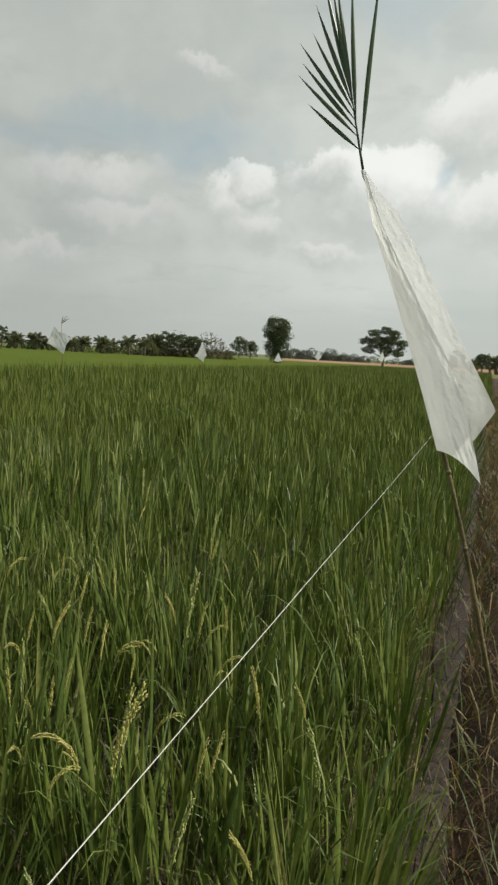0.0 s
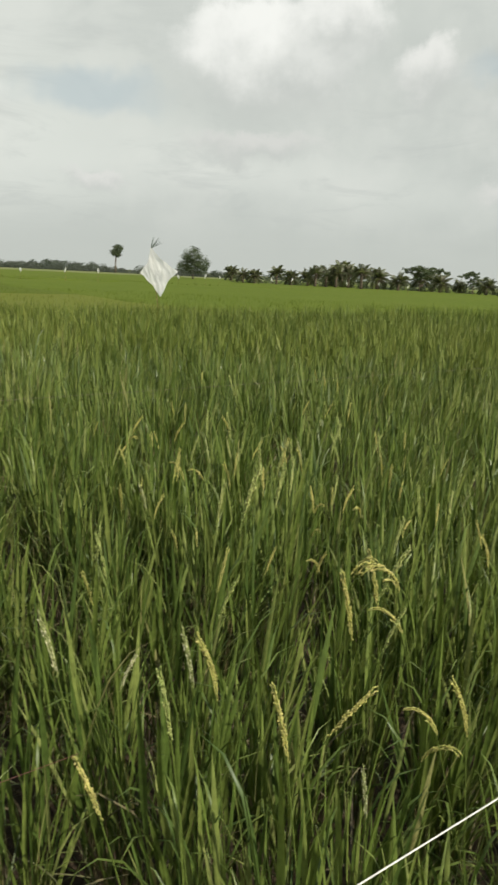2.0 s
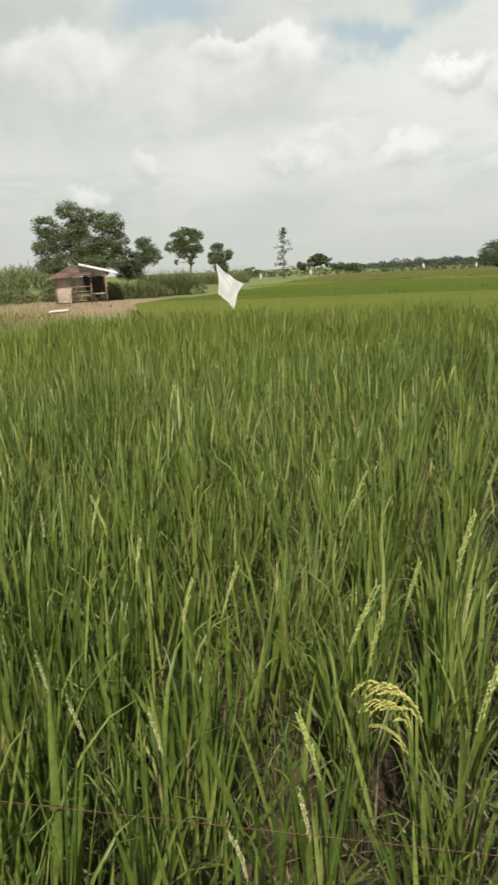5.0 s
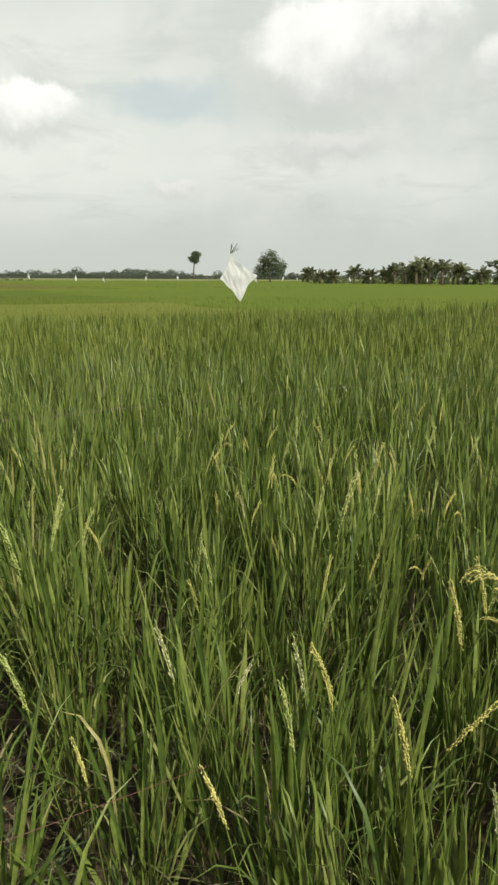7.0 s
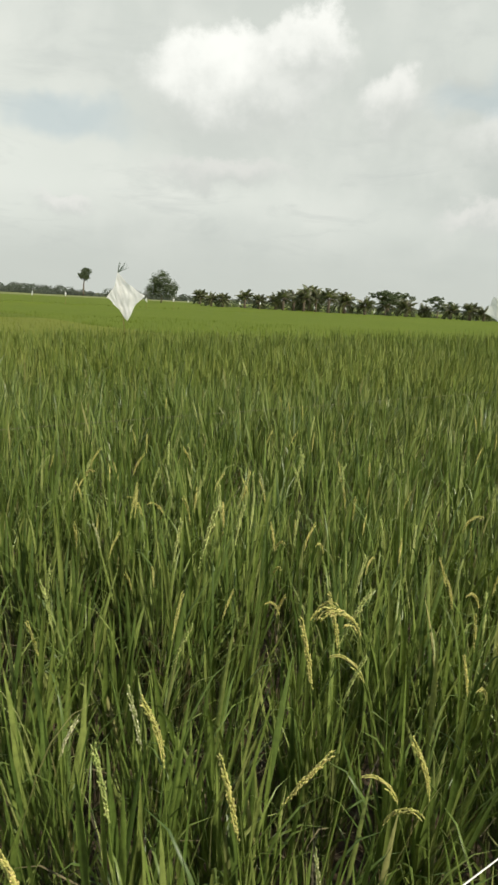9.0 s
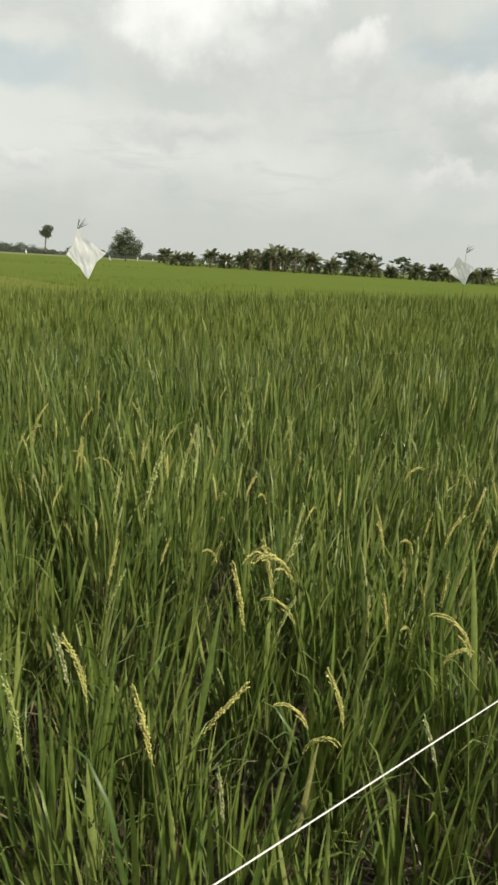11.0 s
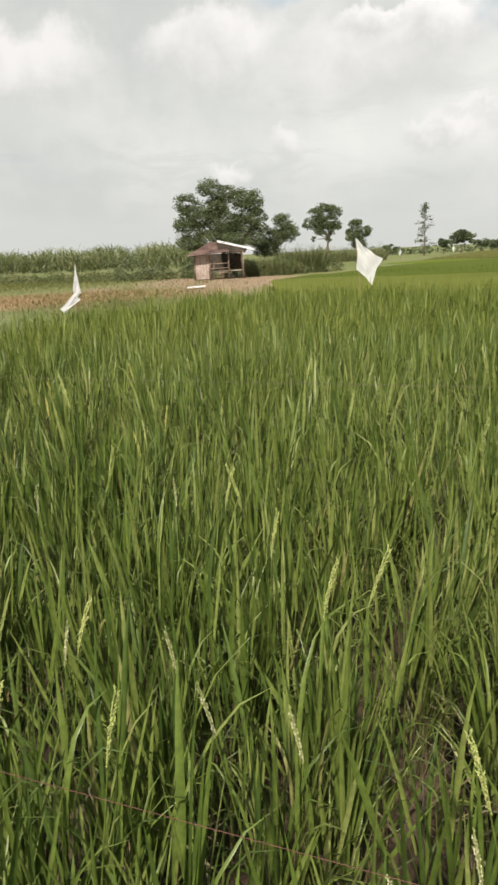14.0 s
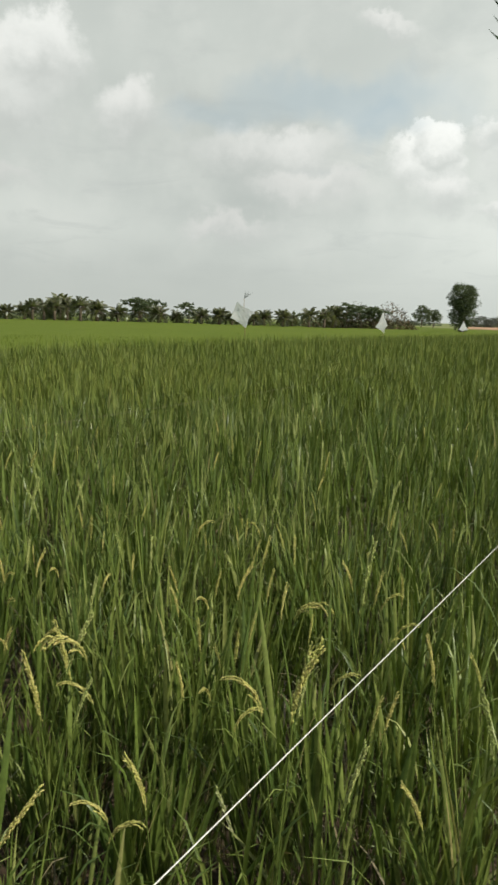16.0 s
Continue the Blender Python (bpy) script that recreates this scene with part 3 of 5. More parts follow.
def rice_plants(xy, stems, segs, wide, splay=0.115, layers=3, fold=0.26, leaf=blades):
    """Rice hills: a bundle of upright stems, each with straight sword blades at several heights, some folded over. Returns blades and sheaths."""
    n = len(xy)
    hill_vig, hill_lean, hill_az = rng.uniform(0.80, 1.08, n), np.abs(rng.normal(0, 0.07, n)), rng.uniform(0, 2 * np.pi, n)
    m = np.repeat(np.arange(n), stems)
    k = len(m)
    vig = hill_vig[m] * rng.uniform(0.82, 1.06, k)
    az0 = rng.uniform(0, 2 * np.pi, k)
    # each stem leans out of the bundle, the bundle leans as a whole
    lx = -np.sin(az0) * np.abs(rng.normal(0, splay, k)) - np.sin(hill_az[m]) * hill_lean[m]
    ly = np.cos(az0) * np.abs(rng.normal(0, splay, k)) + np.cos(hill_az[m]) * hill_lean[m]
    tilt, azs = np.hypot(lx, ly), np.arctan2(-lx, ly)
    root = np.zeros((k, 3))
    root[:, :2] = xy[m] + np.stack([-np.sin(az0), np.cos(az0)], 1) * (0.036 * np.sqrt(rng.uniform(0, 1, k)))[:, None]
    sl = rng.uniform(0.42, 0.60, k) * vig
    sheaths = blades(root, azs, sl, tilt, tilt * 1.15, np.full(k, wide * 0.5), 2, rng.uniform(0, 3, k))
    out = []
    # share of the stem's height, length, extra lean, chance of folding over
    kinds = ((0.97, (0.20, 0.36), 0.07, fold), (0.74, (0.26, 0.40), 0.15, fold * 1.3), (0.42, (0.24, 0.40), 0.28, fold * 2.2))
    for share, span, extra, chance in kinds[:layers]:
        z = sl * np.clip(share + rng.normal(0, 0.07, k), 0.1, 1.0)
        base = root + np.stack([-np.sin(azs) * np.tan(tilt) * z, np.cos(azs) * np.tan(tilt) * z, z], 1)
        turn = rng.uniform(0, 2 * np.pi, k)
        dx, dy = lx - np.sin(turn) * extra * 1.2, ly + np.cos(turn) * extra * 1.2
        lean0, az = np.hypot(dx, dy) + np.abs(rng.normal(0, 0.03, k)), np.arctan2(-dx, dy)
        lean1 = lean0 + np.abs(rng.normal(0.05, 0.11, k))
        bent = rng.uniform(0, 1, k) < chance
        lean1[bent] += rng.uniform(0.7, 2.1, bent.sum())
        az[bent] = np.arctan2(np.sin(az[bent]) - WIND[0], np.cos(az[bent]) + WIND[1])
        width = rng.uniform(0.5, 1.3, k) * wide
        width[bent] *= 0.72
        out.append(leaf(base, az, rng.uniform(*span, k) * vig, lean0, lean1, width, segs, rng.normal(0, 0.7, k), 3.0))
    return join(out), sheaths


# lanes between the rows where mud and straw show: from, to, half width
GAPS = (((-1.40, 0.68), (-6.2, 2.66), 0.085), ((-1.98, 0.36), (-1.56, 1.22), 0.085), ((-0.40, 2.2), (-0.62, 2.75), 0.07), ((-0.80, 0.95), (-1.30, 0.98), 0.07), ((-1.50, 0.20), (-1.58, 0.42), 0.06))


def open_ground(xy):
    bad = np.zeros(len(xy), bool)
    for a, b, h in GAPS:
        bad |= corridor(xy, a, b, h)
    return bad


FIELD = dict(u0=-8.5, v0=0.54, v1=15.6)
near, sheath = [], []
for r0, r1, stems, segs, wide, leaf in ((0.72, 3.4, 27, 5, 0.0122, keeled), (3.4, 8.0, 15, 3, 0.0126, blades)):
    xy = rice_rows(r0, r1)
    a, b = rice_plants(xy[~open_ground(xy)], stems, segs, wide, leaf=leaf)
    near.append(a)
    sheath.append(b)
tagged(new("rice_field", tri_mesh("rice_field", *join(near), RICE)), "dense knee-high green rice with long upright blades", "rice field", kind="stuff")
tagged(new("rice_stems", tri_mesh("rice_stems", *join(sheath), SHEATH)), "olive and straw-coloured stems at the foot of the rice", "rice stems", kind="stuff")

far = []
far += list(rice_plants(rice_rows(8.0, 19), 9, 2, 0.0175, layers=2, fold=0.3))
xy, r = rice_hills(FIELD["u0"], 95, FIELD["v0"], FIELD["v1"], 0.30, 0.28, 19, 100)
far.append(rice_tufts(xy, 6, 2, 0.045, spread=0.10, droop=0.6))
tagged(new("rice_field", tri_mesh("rice_field", *join(far), RICE_FAR)), "green rice crop stretching to the field's far edge", "rice field", kind="stuff")

# straw and dead leaves between the hills near the eye
n = 9000
uu, vv = rng.uniform(-4, 5, n), rng.uniform(0.62, 4.5, n)
base = np.zeros((n, 3))
base[:, :2] = np.outer(uu, U) + np.outer(vv, V)
base[:, 2] = rng.uniform(0.01, 0.42, n)
az = rng.uniform(0, 2 * np.pi, n)
lit = blades(base, az, rng.uniform(0.10, 0.30, n), rng.uniform(0.3, 1.5, n), rng.uniform(1.0, 2.4, n), rng.uniform(0.003, 0.006, n), 3, rng.normal(0, 0.8, n))
extra = []
for a, b, h in GAPS:
    m = int(60 + 200 * np.hypot(b[0] - a[0], b[1] - a[1]))
    s = rng.uniform(0, 1, m)[:, None]
    bb = np.zeros((m, 3))
    bb[:, :2] = np.array(a) * (1 - s) + np.array(b) * s + rng.normal(0, h * 1.1, (m, 2))
    bb[:, 2] = rng.uniform(0.01, 0.34, m)
    extra.append(blades(bb, rng.uniform(0, 2 * np.pi, m), rng.uniform(0.10, 0.26, m), rng.uniform(0.3, 1.3, m), rng.uniform(1.0, 2.1, m), rng.uniform(0.004, 0.008, m), 3, rng.normal(0, 0.8, m)))
tagged(new("rice_straw", tri_mesh("rice_straw", *join([lit] + extra), STRAW)), "dead brown rice leaves fallen between the plants", "straw", kind="stuff")


# ---- neighbouring fields ----
def crop(name, ma, u0, u1, v0, v1, high, bands, label, ground_z, slant=0.0):
    """A field of young rice: a leafy canopy sheet, with blades where it is near."""
    out = []
    for du, r0, r1, count, wide, segs in bands:
        xy, r = rice_hills(u0 + slant * (v1 - v0), u1, v0, v1, du, du, r0, r1)
        xy = xy[xy @ U > u0 + slant * (xy @ V - v0) + 0.5 * np.sin(xy @ V * 0.9)]
        out.append(rice_tufts(xy, count, segs, wide, spread=du * 0.35, droop=0.7, high=(high * 0.8, high * 1.15)))
    nu, nv = max(6, int((u1 - u0) / 1.5)), max(6, int((v1 - v0) / 1.5))
    gu, gv = np.meshgrid(np.concatenate([[u0], np.linspace(u0 + 0.15, u1 - 0.15, nu - 2), [u1]]), np.concatenate([[v0], np.linspace(v0 + 0.15, v1 - 0.15, nv - 2), [v1]]))
    gu = gu + slant * (gv - v0) * (u1 - gu) / (u1 - u0)
    xy = np.outer(gu.ravel(), U) + np.outer(gv.ravel(), V)
    z = ground_z + rng.normal(0, 0.03, len(xy))
    rim = np.zeros(gu.shape, bool)
    rim[[0, -1], :] = True
    rim[:, [0, -1]] = True
    z[rim.ravel()] = ground_z - 0.05
    k = np.arange(nu * nv).reshape(nv, nu)
    q = np.stack([k[:-1, :-1], k[:-1, 1:], k[1:, 1:], k[1:, :-1]], -1).reshape(-1, 4)
    out.append((np.column_stack([xy, z]), np.concatenate([q[:, [0, 1, 2]], q[:, [0, 2, 3]]])))
    return tagged(new(name, tri_mesh(name, *join(out), ma)), label, "rice field", kind="stuff")


def canopy_material(name, c0, c1, c2):
    """Rice seen from afar: fine streaks of blades over slow drifts of tint."""
    ma, n = material(name)
    geo = n.add("ShaderNodeNewGeometry")
    pos = geo.outputs["Position"]
    a = n.noise(pos, 0.09, 4, 0.6)
    b = n.noise(n.vec("MULTIPLY", pos, (1, 1, 0.2)), 5.0, 5, 0.75)
    base = n.mix(n.step(a, 0.35, 0.65), (*c0, 1), (*c1, 1))
    base = n.mix(n.step(b, 0.4, 0.7), base, (*c2, 1))
    base = n.mix(n.math("MULTIPLY", geo.outputs["Random Per Island"], 0.3), base, (*c2, 1))
    p = n.add("ShaderNodeBsdfPrincipled", {"Base Color": base, "Roughness": 0.8, "Specular IOR Level": 0.04, "Normal": n.add("ShaderNodeBump", {"Strength": 0.7, "Distance": 0.05, "Height": b}).outputs[0]})
    t = n.add("ShaderNodeBsdfTranslucent", {"Color": base})
    n.add("ShaderNodeOutputMaterial", {"Surface": n.add("ShaderNodeMixShader", {0: 0.2, 1: p, 2: t})})
    return ma


DARK_FIELD = canopy_material("dark_rice_canopy", (0.072, 0.104, 0.014), (0.086, 0.120, 0.017), (0.106, 0.138, 0.024))
OLIVE_FIELD = canopy_material("olive_rice_canopy", (0.098, 0.110, 0.024), (0.120, 0.126, 0.032), (0.150, 0.142, 0.046))
LIGHT_FIELD = canopy_material("light_rice_canopy", (0.086, 0.128, 0.016), (0.106, 0.146, 0.020), (0.130, 0.166, 0.028))
MID_FIELD = canopy_material("mid_rice_canopy", (0.092, 0.136, 0.016), (0.116, 0.156, 0.020), (0.146, 0.182, 0.028))
YELLOW_FIELD = canopy_material("yellow_rice_canopy", (0.118, 0.146, 0.026), (0.136, 0.160, 0.030), (0.160, 0.180, 0.040))
BAND = [(0.26, 0, 22, 8, 0.016, 2), (0.5, 22, 40, 5, 0.03, 2)]
crop("rice_field", LIGHT_FIELD, 12.9, 170, 16.0, 62, 0.44, BAND, "bright yellow-green field of young rice", 0.34)
crop("rice_field", YELLOW_FIELD, -5.5, 12.89, 16.0, 30.58, 0.42, BAND, "pale yellowish strip of young rice", 0.33, -0.40)
crop("rice_field", DARK_FIELD, -11.2, 12.89, 30.6, 54, 0.44, BAND, "dark green plot of rice behind a low bank", 0.335, 0.10)
crop("rice_field", MID_FIELD, -11.2, 12.89, 54.3, 62, 0.42, BAND, "green strip of rice past the dark plot", 0.33, 0.10)
crop("rice_field", OLIVE_FIELD, -10, 20, 62.6, 118, 0.5, [(1.3, 60, 75, 4, 0.08, 2)], "olive ripening rice field towards the far trees", 0.36)
crop("rice_field", LIGHT_FIELD, 20.5, 190, 62.6, 150, 0.5, [(1.3, 60, 75, 4, 0.08, 2)], "broad light green rice field", 0.36)


# ---- the bund, the ditch and the dry grass on it ----
def bund():
    us, vs = np.linspace(-5, 90, 380), np.linspace(-1.5, 0.44, 16)
    v, t = [], []
    for i, u in enumerate(us):
        for j, w in enumerate(vs):
            edge = min(1.0, max(0.0, (0.40 + 0.05 * math.sin(u * 2.3) - w) / 0.22), max(0.0, (w + 1.5) / 0.3))
            z = 0.19 * edge ** 0.8 + 0.035 * noise.noise(Vector((u * 2, w * 4, 0))) * edge - 0.01
            p = u * U + w * V
            v.append((p[0], p[1], z))
            if i and j:
                k = i * len(vs) + j
                t += [(k - len(vs) - 1, k - 1, k), (k - len(vs) - 1, k, k - len(vs))]
    return tagged(new("bund", tri_mesh("bund", v, t, BUND)), "low earth bund of crumbly brown soil", "bund", kind="structure")


bund()
us = np.linspace(-5, 90, 300)
v = np.concatenate([[(*(u * U + (0.28) * V), 0.012), (*(u * U + (0.545 + 0.03 * math.sin(u * 3.1)) * V), 0.012)] for u in us])
v = v.reshape(-1, 3)
t = np.array([[(2 * i, 2 * i + 1, 2 * i + 3), (2 * i, 2 * i + 3, 2 * i + 2)] for i in range(len(us) - 1)]).reshape(-1, 3)
tagged(new("ditch", tri_mesh("ditch", v, t, DITCH)), "narrow muddy ditch with shallow standing water", "ditch", kind="structure")

n = 32000
uu, vv = -4.5 + 40 * rng.uniform(0, 1, n) ** 1.9, 0.40 - 1.6 * rng.uniform(0, 1, n) ** 1.3
base = np.column_stack([np.outer(uu, U) + np.outer(vv, V), 0.13 + 0.02 * rng.normal(size=n)])
bundgrass = blades(base, rng.uniform(0, 2 * np.pi, n), rng.uniform(0.06, 0.28, n), rng.uniform(0.0, 0.9, n), rng.uniform(0.7, 2.4, n), rng.uniform(0.003, 0.006, n) * (1 + np.abs(uu) / 10), 3, rng.normal(0, 0.8, n))
n = 500
uu, vv = rng.uniform(0.5, 12, n), rng.uniform(0.42, 0.62, n)
base = np.column_stack([np.outer(uu, U) + np.outer(vv, V), 0.02 + 0 * uu])
fringe = blades(base, rng.uniform(0, 2 * np.pi, n), rng.uniform(0.12, 0.36, n), rng.uniform(0.1, 0.9, n), rng.uniform(0.8, 1.9, n), rng.uniform(0.004, 0.008, n), 4, rng.normal(0, 0.8, n))
tagged(new("dry_grass", tri_mesh("dry_grass", *join([bundgrass, fringe]), DRY_GRASS)), "short dry brown grass tangled on the bund", "grass", kind="stuff")

# grass on the open land by the hut and on the brown strip
out = []
for cx, cy, rx, ry, turn, m, hi, wide in ((-28, -13.0, 5.5, 9, 22, 16000, 0.20, 0.022), (-15, -9.2, 6.5, 1.6, 24, 4000, 0.22, 0.011)):
    a, rr = rng.uniform(0, 2 * np.pi, m), rng.uniform(0, 1, m) ** 0.6 * rng.uniform(0.8, 1.3, m)
    x, y = rx * rr * np.cos(a), ry * rr * np.sin(a)
    c, s = math.cos(radians(turn)), math.sin(radians(turn))
    base = np.column_stack([cx + c * x - s * y, cy + s * x + c * y, np.zeros(m)])
    out.append(blades(base, rng.uniform(0, 2 * np.pi, m), rng.uniform(0.4, 1.1, m) * hi, rng.uniform(0, 0.5, m), rng.uniform(0.5, 1.7, m), rng.uniform(0.6, 1.2, m) * wide, 2))
tagged(new("dry_grass", tri_mesh("dry_grass", *join(out), STUBBLE)), "dead brown stubble on a bare strip beside the rice", "grass", kind="stuff")
out = []
for cx, cy, rx, ry, turn, m, hi, wide in ((-54, -21, 18, 10.0, 22, 22000, 0.16, 0.034), (-26, -6.5, 12, 3.4, 14, 8000, 0.17, 0.018), (-42, -5.5, 14, 4.0, 6, 1300, 0.12, 0.028)):
    a, rr = rng.uniform(0, 2 * np.pi, m), rng.uniform(0, 1, m) ** 0.75 * rng.uniform(0.75, 1.25, m)
    x, y = rx * rr * np.cos(a), ry * rr * np.sin(a)
    c, s = math.cos(radians(turn)), math.sin(radians(turn))
    base = np.column_stack([cx + c * x - s * y, cy + s * x + c * y, np.zeros(m)])
    out.append(blades(base, rng.uniform(0, 2 * np.pi, m), rng.uniform(0.5, 1.1, m) * hi, rng.uniform(0, 0.5, m), rng.uniform(0.5, 1.5, m), rng.uniform(0.6, 1.2, m) * wide, 2))
tagged(new("green_grass", tri_mesh("green_grass", *join(out), OLIVE)), "short olive and dry grass on open ground", "grass", kind="stuff")

# ploughed land far beyond the rice
sheet("ploughed_field", DRY_FIELD, [tuple(at(b, d)[:2]) for b, d in ((-2.2, 185), (-2.0, 430), (-24, 430), (-24, 150), (-12, 160))], 0.05, "bare reddish brown ploughed field", "field")


# ---- trees ----
def limb_path(a, b, sag=0.08, n=5):
    a, b = np.array(a, float), np.array(b, float)
    s = np.linspace(0, 1, n)[:, None]
    L = np.linalg.norm(b - a)
    return a * (1 - s) + b * s + np.sin(s * np.pi) * rng.normal(0, sag * L, 3)[None]


def face(thing, where):
    """Stand a thing at a place, its x axis across the line from the bund."""
    d = Vector((where.x, where.y, 0)).normalized()
    s = d.cross(Vector((0, 0, 1)))
    thing.matrix_basis = Matrix(((s.x, d.x, 0, where.x), (s.y, d.y, 0, where.y), (0, 0, 1, where.z), (0, 0, 0, 1)))


def tree(where, height, clumps, leaves, size, trunk_r, label, leaf=None, fork=0.35, flat=0.2, name="tree", fill=0.5):
    """clumps: (x, y, z, rx, rz) in shares of the height; the crown is many small leaves in uneven clumps on limbs."""
    thing = new(name)
    face(thing, where)
    wood, crown = [], []
    top = (0.02 * height, 0, fork * height)
    wood.append(tube(limb_path((0, 0, -0.1), top, 0.03), np.linspace(trunk_r, trunk_r * 0.7, 5), 8))
    weight = np.array([c[3] ** 2 * max(c[4], 0.07) for c in clumps])
    for c, w in zip(clumps, weight / weight.sum()):
        x, y, z, rx, rz = [q * height for q in c]
        wood.append(tube(limb_path(top, (x, y, z), 0.06), np.linspace(trunk_r * 0.42, trunk_r * 0.06, 5), 5))
        m = max(12, int(leaves * w))
        sub = int(min(46, max(6, m / 26)))
        d = rng.normal(size=(sub, 3))
        d /= np.linalg.norm(d, axis=1)[:, None]
        rad = rng.uniform(0.35, 1.0, sub) ** fill
        cc = d * rad[:, None] * np.array([rx, rx, rz]) + (x, y, z)
        pick = rng.integers(0, sub, m)
        off = rng.normal(size=(m, 3))
        off /= np.maximum(1.0, np.linalg.norm(off, axis=1) / 1.9)[:, None]
        crown.append(cards(cc[pick] + off * (0.27 * rng.uniform(0.6, 1.15, sub)[pick])[:, None] * (rx, rx, max(0.8 * rz, 0.1)), size, flat))
    part("trunk", tri_mesh("trunk", *join(wood), BARK), thing, "grey-brown trunk and limbs")
    part("crown", tri_mesh("crown", *join(crown), leaf or TREE_LEAF, False), thing, "leafy crown with gaps")
    return tagged(thing, label, "tree")


# big tree behind the hut, its smaller neighbours
tree(at(95.8, 53), 6.7, [(-0.34, 0, 0.74, 0.12, 0.10), (-0.36, 0, 0.54, 0.12, 0.10), (-0.22, 0, 0.60, 0.13, 0.11), (-0.10, 0, 0.89, 0.11, 0.09), (-0.06, 0.05, 0.72, 0.14, 0.11), (0.08, 0, 0.84, 0.10, 0.08), (0.06, 0.05, 0.56, 0.17, 0.13), (0.23, 0, 0.76, 0.12, 0.10), (0.35, 0, 0.74, 0.10, 0.10), (0.38, 0, 0.56, 0.10, 0.11), (0.25, 0, 0.52, 0.13, 0.13), (0.36, 0.0, 0.38, 0.10, 0.09), (-0.34, 0, 0.36, 0.12, 0.09), (0.12, -0.05, 0.36, 0.17, 0.12), (-0.14, 0, 0.38, 0.16, 0.11)],
     42000, 0.135, 0.2, "large dense green tree behind the hut", fork=0.25, leaf=GREY_LEAF)
tree(at(91.6, 55), 4.4, [(-0.18, 0, 0.40, 0.20, 0.14), (0.10, 0, 0.80, 0.15, 0.13), (0.20, 0, 0.62, 0.16, 0.13), (-0.05, 0, 0.58, 0.17, 0.13), (-0.20, 0, 0.72, 0.07, 0.08)], 11000, 0.13, 0.1, "small leafy tree beside the hut", fork=0.25, leaf=GREY_LEAF)
tree(at(87.8, 80), 6.4, [(-0.30, 0, 0.66, 0.10, 0.09), (-0.18, 0, 0.82, 0.12, 0.09), (-0.02, 0, 0.90, 0.13, 0.08), (0.12, 0, 0.82, 0.11, 0.09), (0.02, 0, 0.68, 0.13, 0.11), (-0.12, 0, 0.70, 0.12, 0.10), (-0.14, 0, 0.56, 0.11, 0.08), (0.08, 0, 0.56, 0.10, 0.08), (0.02, 0, 0.42, 0.06, 0.05), (-0.22, 0, 0.42, 0.05, 0.04), (0.16, 0, 0.62, 0.08, 0.07)], 13000, 0.15, 0.15, "broad open-crowned tree with a bare trunk", fork=0.42, fill=0.45, leaf=GREY_LEAF)
tree(at(85.6, 80), 4.7, [(-0.06, 0, 0.62, 0.18, 0.16), (0.18, 0, 0.68, 0.14, 0.11), (-0.02, 0, 0.86, 0.14, 0.10), (0.05, 0, 0.42, 0.16, 0.13)], 9000, 0.15, 0.14, "rounded dark tree at the field's edge", fork=0.3, leaf=GREY_LEAF)


def spire(where, height, label):
    """A thin upright tree with short whorled boughs."""
    thing = new("tree")
    face(thing, where)
    wood = [tube(limb_path((0, 0, -0.1), (0.1, 0, height), 0.01), np.linspace(0.13, 0.02, 5), 6)]
    crown = []
    for z in np.linspace(0.16, 0.98, 15):
        for k in range(int(rng.integers(1, 5))):
            a = rng.uniform(0, 2 * np.pi)
            L = height * (0.20 * (1.05 - z) + 0.03) * rng.uniform(0.3, 1.9)
            e = np.array([math.cos(a) * L, math.sin(a) * L, z * height + 0.05 * L])
            wood.append(tube(limb_path((0, 0, z * height), e, 0.03, 3), np.linspace(0.03, 0.01, 3), 4))
            crown.append(cards(e * (1, 1, 1) - np.array([math.cos(a), math.sin(a), 0]) * L * rng.uniform(0, 0.9, (40, 1)) + rng.normal(0, 0.15, (40, 3)), 0.22, 0.3))
    part("trunk", tri_mesh("trunk", *join(wood), BARK), thing, "thin straight trunk")
    part("crown", tri_mesh("crown", *join(crown), FAR_LEAF, False), thing, "sparse tufted crown")
    return tagged(thing, label, "tree")


spire(at(80.65, 118), 7.6, "thin spire-shaped tree with sparse tufts")
tree(at(79.3, 120), 3.0, [(0, 0, 0.6, 0.22, 0.3)], 500, 0.4, 0.08, "small scrubby tree in the distance", FAR_LEAF, 0.2)
tree(at(78.0, 132), 3.9, [(-0.25, 0, 0.62, 0.32, 0.24), (0.22, 0, 0.66, 0.34, 0.24), (0, 0, 0.78, 0.3, 0.2)], 1500, 0.5, 0.14, "low spreading dark tree in the distance", FAR_LEAF, 0.25)
for b, h in ((76.6, 2.6), (75.9, 2.2), (75.0, 2.0), (83.3, 2.2)):
    tree(at(b, 136), h, [(-0.2, 0, 0.6, 0.5, 0.34), (0.3, 0, 0.55, 0.45, 0.3)], 420, 0.45, 0.1, "low bush far across the fields", FAR_LEAF, 0.2, name="bush")
tree(at(64.95, 150), 5.6, [(0, 0, 0.50, 0.46, 0.40), (0.34, 0, 0.34, 0.28, 0.28), (-0.34, 0, 0.34, 0.28, 0.28), (0.04, 0, 0.74, 0.28, 0.20), (0, 0, 0.22, 0.5, 0.16)], 13000, 0.26, 0.2, "dome-shaped dense dark green tree", FAR_LEAF, 0.2)
boughs = [(-0.05, 0, 0.28, 0.17, 0.13), (0.12, 0, 0.22, 0.16, 0.13), (-0.13, 0, 0.36, 0.09, 0.05)]
